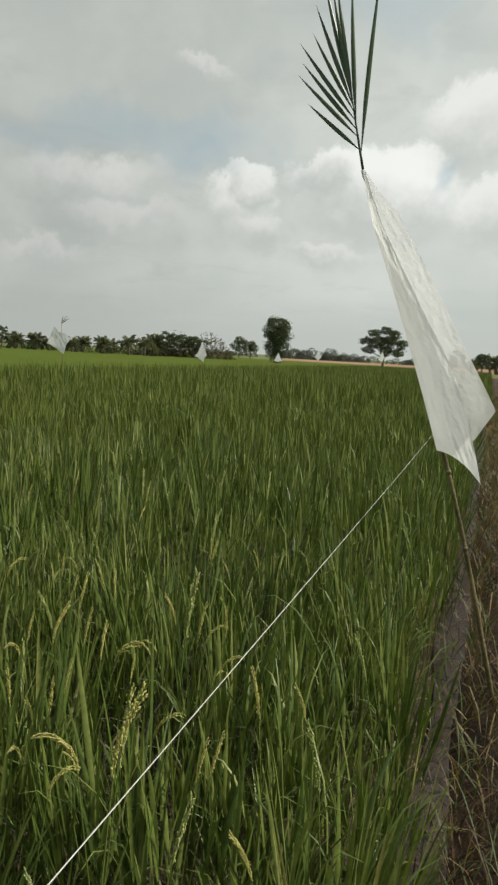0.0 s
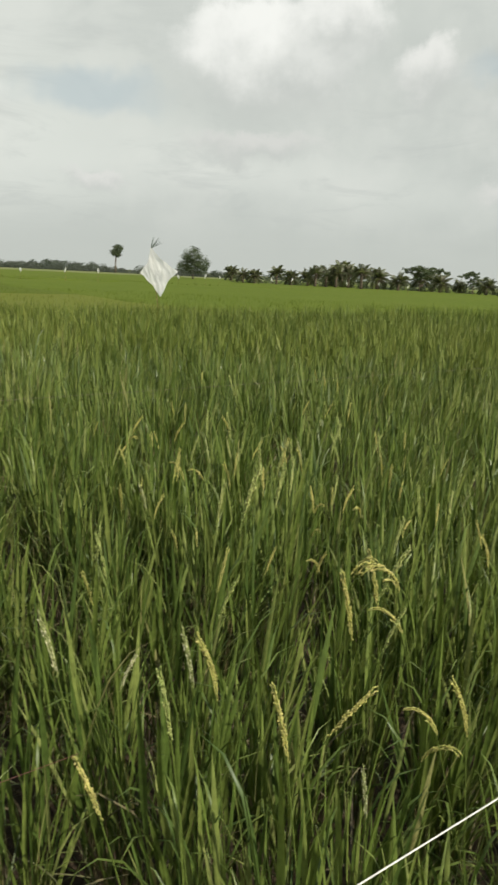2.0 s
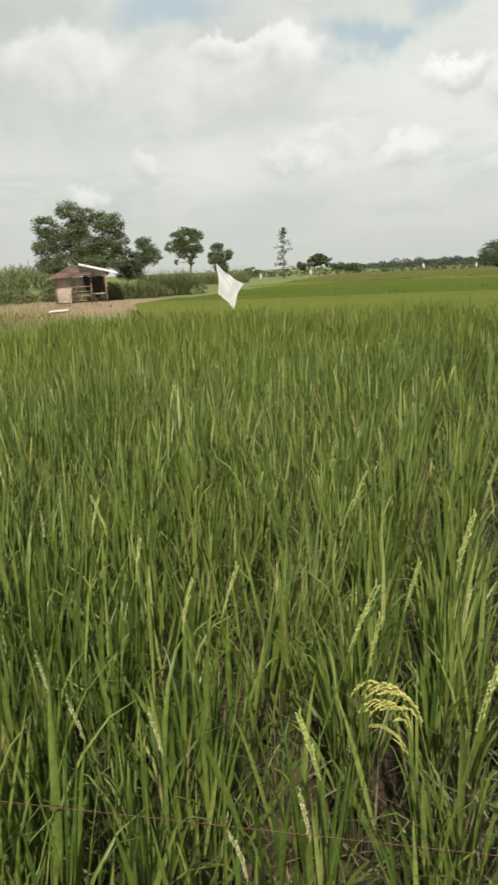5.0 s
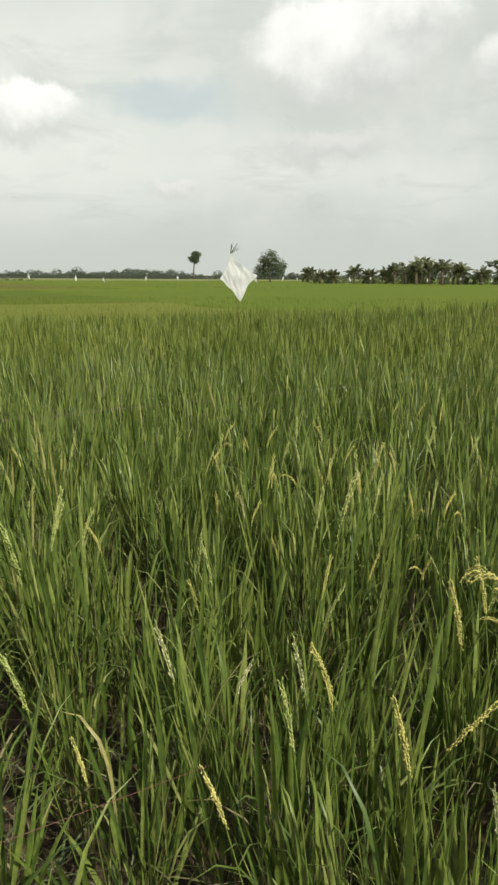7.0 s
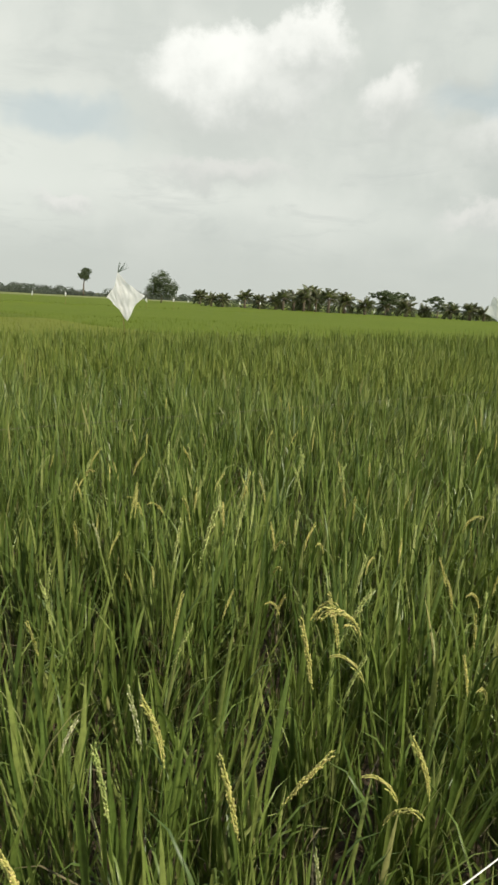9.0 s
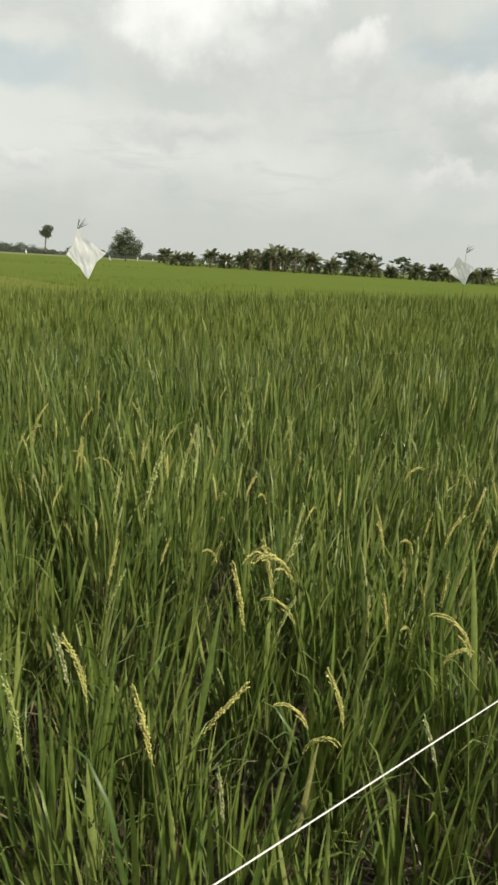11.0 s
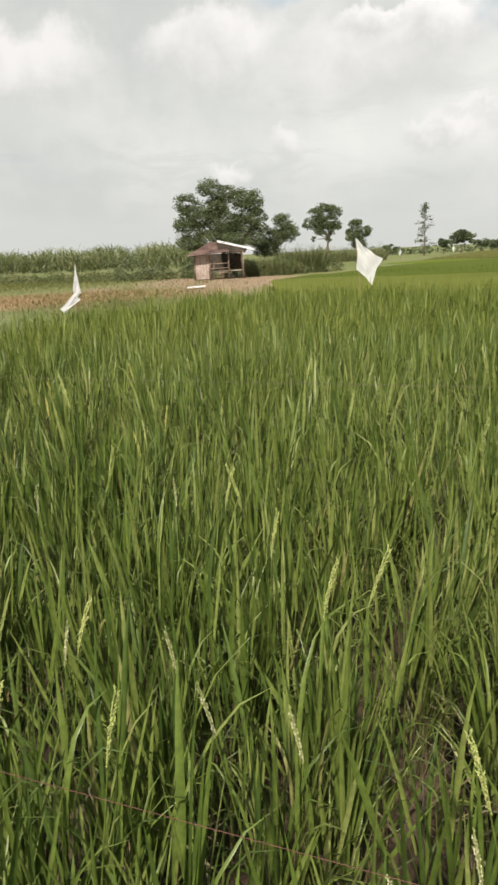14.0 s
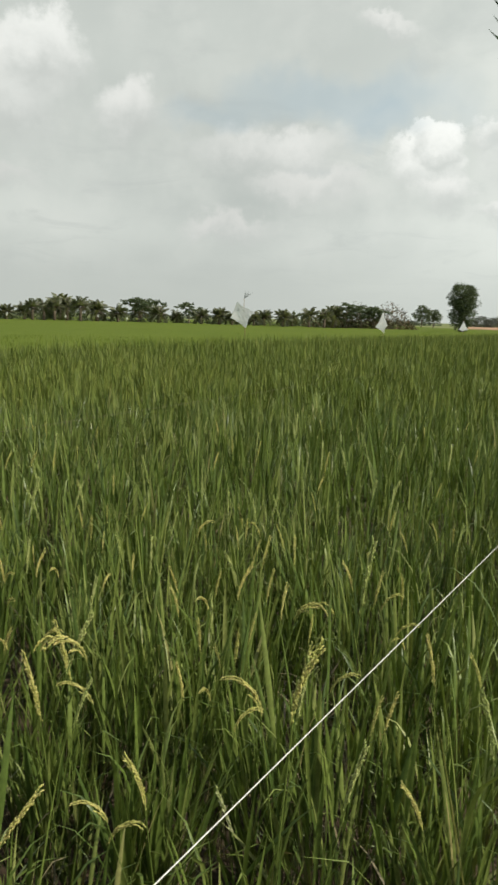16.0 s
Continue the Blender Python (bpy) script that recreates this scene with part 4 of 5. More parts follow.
for x, z, w in ((0.02, 0.96, 0.12), (0.10, 0.93, 0.10), (-0.08, 0.90, 0.10), (0.20, 0.86, 0.10), (0.30, 0.88, 0.09), (-0.20, 0.84, 0.11), (-0.30, 0.80, 0.09), (0.06, 0.82, 0.10), (0.24, 0.78, 0.11), (0.34, 0.80, 0.07), (-0.12, 0.75, 0.11), (-0.27, 0.70, 0.11), (0.14, 0.71, 0.09), (-0.33, 0.62, 0.08), (-0.18, 0.62, 0.09), (0.22, 0.66, 0.07), (0.03, 0.60, 0.08)):
    boughs.append((x * 0.8, 0.10 * math.sin(x * 31 + z * 17), z - 0.03 + 0.25 * abs(x) * (1 if x > 0 else 0.3) - 0.03, w * (0.6 + 0.5 * abs(math.sin(x * 57 + z * 23))), 0.034))
tree(at(62.2, 150), 11.0, boughs, 9000, 0.19, 0.14, "tall airy tree with layered feathery boughs", FAR_LEAF, 0.46, 0.5)
tree(at(46.35, 300), 11.2, [(-0.03, 0, 0.72, 0.15, 0.12), (0.07, 0, 0.85, 0.16, 0.12), (0.05, 0, 0.66, 0.15, 0.1)], 3200, 0.45, 0.3, "lone slim tree with a small round head", FAR_LEAF, 0.6)
tree(at(40.5, 140), 6.7, [(0, 0, 0.68, 0.24, 0.24), (-0.22, 0, 0.45, 0.2, 0.22), (0.22, 0, 0.45, 0.22, 0.24), (0, 0, 0.4, 0.25, 0.2)], 6500, 0.27, 0.18, "bushy dark tree at the far edge of the rice", FAR_LEAF, 0.2)
tree(at(-1.6, 112), 7.7, [(-0.03, 0, 0.82, 0.20, 0.13), (0.10, 0, 0.60, 0.17, 0.2), (-0.06, 0, 0.38, 0.17, 0.2), (-0.13, 0, 0.66, 0.16, 0.14), (0.14, 0, 0.78, 0.13, 0.12), (0.10, 0, 0.36, 0.15, 0.18), (0.0, 0, 0.16, 0.13, 0.12), (0.0, 0, 0.56, 0.18, 0.18)], 17000, 0.22, 0.2, "tall dense tree standing alone past the rice", FAR_LEAF, 0.25)
tree(at(-9.9, 116), 6.9, [(-0.42, 0, 0.66, 0.12, 0.09), (-0.34, 0, 0.46, 0.13, 0.09), (-0.22, 0, 0.84, 0.14, 0.09), (-0.14, 0, 0.62, 0.18, 0.13), (0.02, 0, 0.90, 0.15, 0.08), (0.12, 0, 0.66, 0.18, 0.13), (0.24, 0, 0.82, 0.14, 0.10), (0.40, 0, 0.62, 0.13, 0.10), (0.32, 0, 0.42, 0.14, 0.10), (0.05, 0, 0.46, 0.15, 0.10)], 13000, 0.22, 0.22, "wide spreading dark green tree", FAR_LEAF, 0.3)
for b, d, h in ((1.3, 190, 6.0), (0.4, 195, 5.2), (-15.5, 170, 5.0), (-17.3, 160, 4.6), (-19, 150, 5.0)):
    tree(at(b, d), h, [(-0.15, 0, 0.55, 0.22, 0.22), (0.18, 0, 0.62, 0.22, 0.24), (0, 0, 0.8, 0.2, 0.16)], 2000, 0.38, 0.18, "hazy tree far beyond the rice", FAR_LEAF, 0.3)


def palm_mesh(seed, trunk_h, frond_n, reach):
    g = np.random.default_rng(seed)
    leaf, wood = [], [tube([(0, 0, -0.1), (0.02, 0.02, trunk_h * 0.5), (0, 0, trunk_h)], [0.26, 0.22, 0.24], 8)]
    for i in range(frond_n):
        a = i * 2.4 + g.uniform(-0.3, 0.3)
        rise = g.uniform(-0.5, 1.5)
        L = reach * g.uniform(0.8, 1.1)
        s = np.linspace(0, 1, 9)
        ang = rise - g.uniform(0.7, 1.5) * s ** 1.6
        h, z = np.cumsum(np.cos(ang)) * L / 9, np.cumsum(np.sin(ang)) * L / 9
        line = np.column_stack([np.cos(a) * h, np.sin(a) * h, trunk_h + z])
        wood.append(tube(line[:8], np.linspace(0.045, 0.012, 8), 4))
        side = np.array([-np.sin(a), np.cos(a), 0])
        m = 32
        k = np.linspace(0.12, 1, m)
        p = np.column_stack([np.interp(k, s, line[:, q]) for q in range(3)])
        for sg in (-1, 1):
            ll = L * 0.26 * np.sin(np.pi * (0.15 + 0.8 * k)) * g.uniform(0.8, 1.2, m)
            fw = np.array([np.cos(a), np.sin(a), 0])
            tip = p + (side * sg * 0.85 + fw * 0.45)[None] * ll[:, None] - np.array([0, 0, 1]) * (ll * g.uniform(0.25, 0.7, m))[:, None]
            mid = (p + tip) / 2 + np.array([0, 0, 0.06]) * ll[:, None]
            w = np.array([0, 0, 0.032]) + fw * 0.032
            v = np.stack([p, mid - w, mid + w, tip], 1).reshape(-1, 3)
            t = (np.arange(m)[:, None, None] * 4 + np.array([[0, 1, 2], [1, 3, 2]])[None]).reshape(-1, 3)
            leaf.append((v, t))
    return tri_mesh("trunk", *join(wood), BARK), tri_mesh("palm_crown", *join(leaf), HAZED_PALM_LEAF, False)


palms = []
for i, (th, fn, rc) in enumerate(((1.8, 40, 2.0), (1.5, 36, 1.8), (2.6, 40, 2.1))):
    wood, leaf = palm_mesh(20 + i, th, fn, rc)
    thing = tagged(new("oil_palm"), "oil palm with arching feathery fronds", "palm tree", "row of oil palms")
    part("trunk", wood, thing, "stout rough trunk")
    part("palm_crown", leaf, thing, "arching green fronds")
    palms.append((thing, max(q.co.z for q in leaf.vertices)))
PALM_ROW = [(36.6, 118, 1), (35.7, 116, 0), (34.0, 118, 1), (32.9, 119, 1), (31.6, 120, 0), (31.0, 116, 2), (30.2, 120, 2), (29.4, 117, 2), (28.5, 119, 2), (27.5, 114, 2), (26.3, 117, 1), (24.7, 116, 0), (21.6, 120, 1), (20.2, 124, 0),
            (18.3, 118, 1), (16.9, 117, 1), (15.9, 116, 0), (14.2, 112, 0), (13.4, 120, 1), (11.9, 114, 1), (11.2, 121, 0), (9.9, 110, 2), (8.7, 112, 2), (8.0, 116, 1), (37.5, 150, 1), (-16.6, 150, 0), (-18.4, 155, 1), (23.0, 128, 1), (29.0, 126, 1)]
# crown tops by bearing
TOP_B = (-20, 8.0, 8.7, 9.9, 11.5, 12.5, 14.1, 16.3, 18.5, 20, 24.8, 26.2, 27.5, 29, 30.2, 31.1, 32, 33, 34, 35, 36.5, 40)
TOP_H = (3.8, 5.2, 5.5, 5.7, 4.1, 3.7, 4.2, 4.3, 3.6, 3.7, 4.9, 4.3, 6.4, 5.4, 5.4, 5.2, 4.2, 3.2, 4.1, 3.0, 3.3, 3.2)
for i, (b, d, kind) in enumerate(PALM_ROW):
    thing, top = palms[i if i < 3 else kind]
    s = np.interp(b, TOP_B, TOP_H) * (rng.uniform(0.74, 0.86) if b < 11 else rng.uniform(0.80, 0.92)) / top * d / 117
    m = Matrix.Translation(at(b, d)) @ Matrix.Rotation(rng.uniform(0, 6.28), 4, "Z") @ Matrix.Scale(s, 4)
    if i < 3:
        thing.matrix_basis = m
    else:
        copy_thing(thing, m)


def thicket(name, rows, size, leaf, label, category, per=60):
    """Uneven bank of leaves: rows of (bearing, distance, width, height, depth)."""
    out = []
    for b, d, w, h, dp in rows:
        c = at(b, d)
        s = way(b).cross(Vector((0, 0, 1)))
        m = int(per * w * h)
        nb = max(2, int(w / h * 1.3))
        bx = np.linspace(-0.5, 0.5, nb) * w + rng.normal(0, h * 0.2, nb)
        bh = h * rng.uniform(0.55, 1.05, nb)
        k = rng.integers(0, nb, m)
        dd = rng.normal(size=(m, 3))
        dd /= np.linalg.norm(dd, axis=1)[:, None]
        rr = rng.uniform(0.5, 1, m) ** 0.5
        x = bx[k] + dd[:, 0] * rr * h * 0.8
        z = np.abs(dd[:, 2]) * rr * bh[k]
        y = dd[:, 1] * rr * dp
        p = np.column_stack([c.x + s.x * x + way(b).x * y, c.y + s.y * x + way(b).y * y, z])
        out.append(cards(p, size))
    return tagged(new(name, tri_mesh(name, *join(out), leaf, False)), label, category, kind="stuff")


# mixed woods behind the palms and along the horizon
thicket("undergrowth", [(b, 126, 5, h, 1.5) for b, h in ((31, 2.6), (29.6, 3.2), (28.4, 2.8), (26.2, 1.8), (24.2, 1.5), (22.4, 1.3), (20.6, 1.4), (18.6, 1.3), (16.4, 1.3), (14.5, 1.3), (12.6, 1.5), (10.8, 1.6), (33.4, 1.2), (35.8, 1.6), (9.3, 2.8), (8.3, 2.2), (7.3, 2.4))], 0.36, FAR_LEAF, "mixed dark bushes growing under the palms", "bushes", 60)
thicket("undergrowth", [(b, 121, 4, h, 1.5) for b, h in ((7.6, 4.6), (6.7, 5.0), (5.9, 4.7), (5.2, 4.7), (4.5, 4.3), (3.8, 3.6), (3.2, 2.6))], 0.34, RUSSET, "reddish brown and green bushes at the end of the palm row", "bushes", 55)
for b, d, h in ((23.2, 122, 4.6), (22.2, 123, 4.4), (19.3, 122, 3.9), (7.0, 116, 4.4), (5.9, 118, 4.2), (4.9, 119, 4.0)):
    tree(at(b, d), h, [(-0.35, 0, 0.75, 0.24, 0.10), (0.0, 0, 0.85, 0.30, 0.10), (0.32, 0, 0.72, 0.24, 0.10), (0.1, 0, 0.55, 0.25, 0.12)], 900, 0.4, 0.12, "thin-leaved spreading tree among the palms", FAR_LEAF, 0.35, 0.5)
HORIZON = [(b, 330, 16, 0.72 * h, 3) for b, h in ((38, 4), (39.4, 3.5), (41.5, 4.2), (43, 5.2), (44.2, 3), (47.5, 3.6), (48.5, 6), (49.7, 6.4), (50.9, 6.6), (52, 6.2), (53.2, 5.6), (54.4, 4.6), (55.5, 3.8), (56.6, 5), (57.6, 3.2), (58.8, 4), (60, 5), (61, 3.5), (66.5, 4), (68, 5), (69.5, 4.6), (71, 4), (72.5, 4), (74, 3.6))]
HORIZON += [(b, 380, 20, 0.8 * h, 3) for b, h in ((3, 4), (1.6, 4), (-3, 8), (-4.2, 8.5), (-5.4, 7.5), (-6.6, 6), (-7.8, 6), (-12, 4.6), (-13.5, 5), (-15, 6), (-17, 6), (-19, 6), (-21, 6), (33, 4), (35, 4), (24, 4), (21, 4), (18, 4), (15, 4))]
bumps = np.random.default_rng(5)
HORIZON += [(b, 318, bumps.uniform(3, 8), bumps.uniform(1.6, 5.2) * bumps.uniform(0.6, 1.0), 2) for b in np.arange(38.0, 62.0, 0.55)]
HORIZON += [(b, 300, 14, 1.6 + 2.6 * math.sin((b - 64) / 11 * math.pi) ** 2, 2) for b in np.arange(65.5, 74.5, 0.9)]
# the haze over these woods is only in their leaf colour
thicket("far_woods", HORIZON, 0.62, HAZE_TINTED_LEAF, "low line of distant woods, haze in its grey-green colour", "woods", 22)
thicket("far_bank", [(b, 148, 11, h, 2) for b, h in ((74, 1.7), (71, 1.6), (68.5, 1.8), (66.8, 2.0), (63.5, 1.9), (60.6, 1.2), (77, 1.8), (80, 1.9), (82.5, 1.8), (84.6, 2.0))], 0.5, FAR_LEAF, "low bank overgrown with dark scrub", "bushes", 16)


# ---- sugarcane and scrub near the hut ----
out = []
for _ in range(1700):
    s = rng.uniform(0, 1)
    d = rng.uniform(0, 9)
    b = 97.5 + 36 * s
    c = np.array(at(b, 62 + 22 * s + d))
    h = rng.uniform(2.5, 3.5) * (0.93 + 0.07 * math.sin(b * 1.7))
    m = 17
    base = np.tile(c, (m, 1)) + rng.normal(0, 0.12, (m, 3)) * (1, 1, 0)
    base[:, 2] = rng.uniform(0.2, 0.72, m) * h
    out.append(blades(base, rng.uniform(0, 2 * np.pi, m), rng.uniform(0.5, 1.2, m), rng.uniform(0.1, 0.7, m), rng.uniform(1.0, 2.6, m), rng.uniform(0.04, 0.075, m), 3, rng.normal(0, 0.8, m)))
    out.append(blades(c[None] * (1, 1, 0), np.array([0.3]), np.array([h * 0.85]), np.array([0.02]), np.array([0.1]), np.array([0.06]), 3))
tagged(new("sugarcane", tri_mesh("sugarcane", *join(out), CANE_LEAF)), "tall stand of green sugarcane with arching leaves", "sugarcane", kind="stuff")
thicket("hedge", [(b, 50 + 20 * (b - 97.5) / 24, 5, rng.uniform(0.7, 1.0), 1.2) for b in np.arange(99.5, 134, 1.6)], 0.15, SCRUB, "low tangled green hedge before the sugarcane", "hedge", 260)
thicket("scrub", [(100.4, 52, 3.5, 1.7, 1), (98.9, 53, 3, 1.6, 1), (96, 56, 4, 1.5, 1)], 0.15, GREY_LEAF, "dark scrub behind the hut", "bushes", 380)
out = []
for b0, b1, d, hh, m in ((94.0, 90.4, 49, 1.6, 4200), (91.4, 88.0, 52, 2.35, 5200), (88.8, 83.4, 92, 2.7, 2600)):
    b = rng.uniform(b1, b0, m)
    base = np.array([tuple(at(q, d + rng.uniform(0, 3))) for q in b])
    tall = hh * (0.75 + 0.25 * np.sin(b * 5.1) * np.sin(b * 13.0 + 1))
    out.append(blades(base, rng.uniform(0, 2 * np.pi, m), rng.uniform(0.4, 1.05, m) * tall, rng.uniform(0, 0.4, m), rng.uniform(0.4, 1.7, m), rng.uniform(0.02, 0.045, m), 3, rng.normal(0, 0.8, m)))
tagged(new("tall_grass", tri_mesh("tall_grass", *join(out), SCRUB)), "rank tall olive green grass beside the hut", "grass", kind="stuff")
thicket("scrub", [(93.2, 49.5, 2.4, 1.15, 0.8), (91.6, 50.5, 2.6, 1.0, 0.8), (90.0, 53, 3, 1.7, 0.8), (88.6, 54, 2.2, 1.5, 0.8)], 0.13, SCRUB, "low olive scrub beside the hut", "bushes", 420)


# ---- the hut ----
def slab(pts, thick):
    """A flat panel from its corner points, with thickness."""
    bm = bmesh.new()
    f = bm.faces.new([bm.verts.new(p) for p in pts])
    f.normal_update()
    nrm = f.normal.copy()
    r = bmesh.ops.extrude_face_region(bm, geom=[f])
    bmesh.ops.translate(bm, verts=[q for q in r["geom"] if isinstance(q, bmesh.types.BMVert)], vec=nrm * thick)
    return bm


def beam(a, b, w):
    v, t = tube([a, b], [w, w], 6)
    return v, t


def hut():
    b = 96.0
    thing = tagged(new("field_hut"), "small open field hut of old wood and tin", "hut")
    d = way(b)
    s = d.cross(Vector((0, 0, 1)))
    thing.matrix_basis = Matrix(((s.x, d.x, 0, d.x * 48), (s.y, d.y, 0, d.y * 48), (0, 0, 1, 0.05), (0, 0, 0, 1)))
    # boards of the closed corner
    for i in range(5):
        x0 = -1.58 + i * 0.19
        bm = slab([(x0, -1.3, 0), (x0 + 0.175, -1.3, 0), (x0 + 0.175, -1.3, 1.42), (x0, -1.3, 1.42)], 0.03)
        part("wall_board", bm_mesh("wall_board", bm, PLY), thing, "pale weathered wall board" if i == 0 else "")
    part("side_wall", bm_mesh("side_wall", slab([(-1.6, -1.3, 0), (-1.6, 1.2, 0), (-1.6, 1.2, 1.5), (-1.6, -1.3, 1.42)], 0.03), WOOD), thing, "grey plank side wall")
    part("back_wall", bm_mesh("back_wall", slab([(-1.6, 1.2, 0.5), (1.4, 1.2, 0.5), (1.4, 1.2, 1.5), (-1.6, 1.2, 1.5)], 0.03), DARK_WOOD), thing, "dark half-height back wall")
    for x, y, h in ((-1.55, -1.33, 1.5), (-0.62, -1.33, 1.75), (0.55, -1.33, 1.7), (1.45, -1.3, 1.6), (1.45, 1.2, 1.6), (-1.55, 1.25, 1.5)):
        part("post", tri_mesh("post", *tube([(x, y, -0.05), (x + 0.02, y, h)], [0.055, 0.045], 7), WOOD), thing)
    for z in (0.35, 0.62, 0.9):
        part("rail", tri_mesh("rail", *beam((-0.62, -1.36, z), (0.55, -1.36, z + 0.02), 0.032), WOOD), thing)
    part("brace", tri_mesh("brace", *beam((-0.62, -1.38, 0.05), (-0.2, -1.38, 1.2), 0.03), WOOD), thing)
    part("bench", bm_mesh("bench", slab([(-0.6, -0.9, 0.42), (1.4, -0.9, 0.42), (1.4, 0.6, 0.42), (-0.6, 0.6, 0.42)], 0.05), PLY), thing, "wooden sleeping bench")
    # rusted front slope in overlapping sheets, white tin slope
    for i in range(6):
        a0, a1 = i / 6, (i + 1.12) / 6
        lo = lambda q: (-2.08 + 2.65 * q, -1.85, 1.38 + 0.20 * q)
        hi = lambda q: (-0.55 + 0.95 * q, -0.25, 2.24 - 0.10 * q)
        lift = 0.012 * (i % 2)
        pts = [lo(a0), lo(min(a1, 1)), hi(min(a1, 1)), hi(a0)]
        part("roof_sheet", bm_mesh("roof_sheet", slab([(p[0], p[1], p[2] + lift) for p in pts], 0.02), RUST), thing, "rusted brown roof sheet" if i == 0 else "")
    for i in range(4):
        y0, y1 = -1.9 + i * 0.95, -0.9 + i * 0.95
        lift = 0.012 * (i % 2)
        r0, r1 = 0.045 * (y0 + 1.9), 0.045 * (y1 + 1.9)
        pts = [(-0.10, y0 + 1.1, 2.22 + r0 + lift), (2.2, y0 + 0.2, 1.62 + r0 + lift), (2.2, y1 + 0.2, 1.62 + r1 + lift), (-0.10, y1 + 1.1, 2.22 + r1 + lift)]
        part("tin_sheet", bm_mesh("tin_sheet", slab(pts, -0.02), TIN), thing, "pale tin roof sheet" if i == 0 else "")
    part("gable", bm_mesh("gable", slab([(-0.1, -1.3, 1.55), (1.6, -1.3, 1.5), (1.75, -1.3, 1.72), (-0.1, -1.3, 2.17)], 0.03), DARK_WOOD), thing, "dark gable boards")
    return thing


hut()


def plank_pile():
    thing = tagged(new("plank_stack"), "few pale planks lying on bare earth", "planks")
    d = way(97.85)
    s = d.cross(Vector((0, 0, 1)))
    thing.matrix_basis = Matrix(((s.x, d.x, 0, d.x * 34), (s.y, d.y, 0, d.y * 34), (0, 0, 1, 0.0), (0, 0, 0, 1)))
    for i in range(3):
        y = i * 0.28
        part("plank", bm_mesh("plank", slab([(-0.38 + 0.05 * i, y, 0.06), (0.38 + 0.04 * i, y, 0.09), (0.38 + 0.04 * i, y + 0.24, 0.09), (-0.38 + 0.05 * i, y + 0.24, 0.06)], 0.05), TIN), thing)
    part("batten", tri_mesh("batten", *tube([(-0.3, 0.1, 0.03), (-0.3, 0.7, 0.03)], [0.04, 0.04], 6), WOOD), thing)
    part("batten", tri_mesh("batten", *tube([(0.3, 0.1, 0.04), (0.3, 0.7, 0.04)], [0.045, 0.045], 6), WOOD), thing)


plank_pile()


# ---- flags ----
def film_sheet(corners, folds, depth, nu=26, nv=18, seed=0, gather=0.0):
    """Plastic film between four corners (top, right, bottom, left), crumpled into folds; corners are (x, z) in the flag's own plane."""
    g = np.random.default_rng(seed)
    a, b, c, d = [np.array(q, float) for q in corners]
    v = []
    ph = g.uniform(0, 6.28, 4)
    for i in range(nu + 1):
        for j in range(nv + 1):
            s, w = i / nu, j / nv
            p = a * (1 - s) * (1 - w) + b * (1 - s) * w + c * s * w + d * s * (1 - w)
            pull = 1 - 0.13 * 4 * s * (1 - s) * abs(2 * w - 1) ** 2 - 0.10 * 4 * w * (1 - w) * abs(2 * s - 1) ** 2
            mid = (a + b + c + d) / 4
            p = mid + (p - mid) * (pull + 0.03 * math.sin(9 * s + 13 * w + ph[0]))
            y = -0.045 + depth * (0.9 * noise.noise(Vector((2.2 * s, 3.1 * w, ph[3]))) + 0.45 * noise.noise(Vector((7 * (s - w), 3 * (s + w), ph[1]))) + 0.5 * math.sin(folds * 2.4 * (w - s) + ph[0] + 1.5 * noise.noise(Vector((2 * s, 2 * w, ph[2])))) + 0.14 * noise.noise(Vector((11 * s, 13 * w, ph[0])))) * min(1, 2.5 * (s + w))
            e = 0.03 * depth * math.sin(21 * s + 17 * w + ph[3])
            v.append((p[0] + e, y, p[1] + e))
    t = []
    for i in range(nu):
        for j in range(nv):
            k = i * (nv + 1) + j
            t += [(k, k + 1, k + nv + 2), (k, k + nv + 2, k + nv + 1)]
    return np.array(v), np.array(t)


def frond_mesh(top, spread, count, length, lean, seed, wide=0.02):
    g = np.random.default_rng(seed)
    out = []
    for i in range(count):
        a = lean + spread * (i / max(1, count - 1) - 0.5) + g.normal(0, 0.04)
        L = length * g.uniform(0.7, 1.1)
        y = g.normal(0, 0.12)
        s = np.linspace(0, 1, 6)[:, None]
        d = np.array([math.sin(a), y, math.cos(a)])
        line = np.array(top) + d * s * L + np.array([math.sin(a) * 0.10 * L, 0, -0.04 * L]) * s ** 2
        w = np.array([math.cos(a), 0.5, -math.sin(a)])
        w /= np.linalg.norm(w)
        prof = (wide * np.array([0.35, 0.8, 1.0, 0.8, 0.45, 0.02]))[:, None]
        fold = np.array([0, -0.35, 0]) * prof
        v = np.stack([line - w * prof * 0.5, line + fold, line + w * prof * 0.5], 1).reshape(-1, 3)
        t = []
        for k in range(5):
            for m in (0, 1):
                q = 3 * k + m
                t += [(q, q + 1, q + 4), (q, q + 4, q + 3)]
        out.append((v, np.array(t)))
    return join(out)


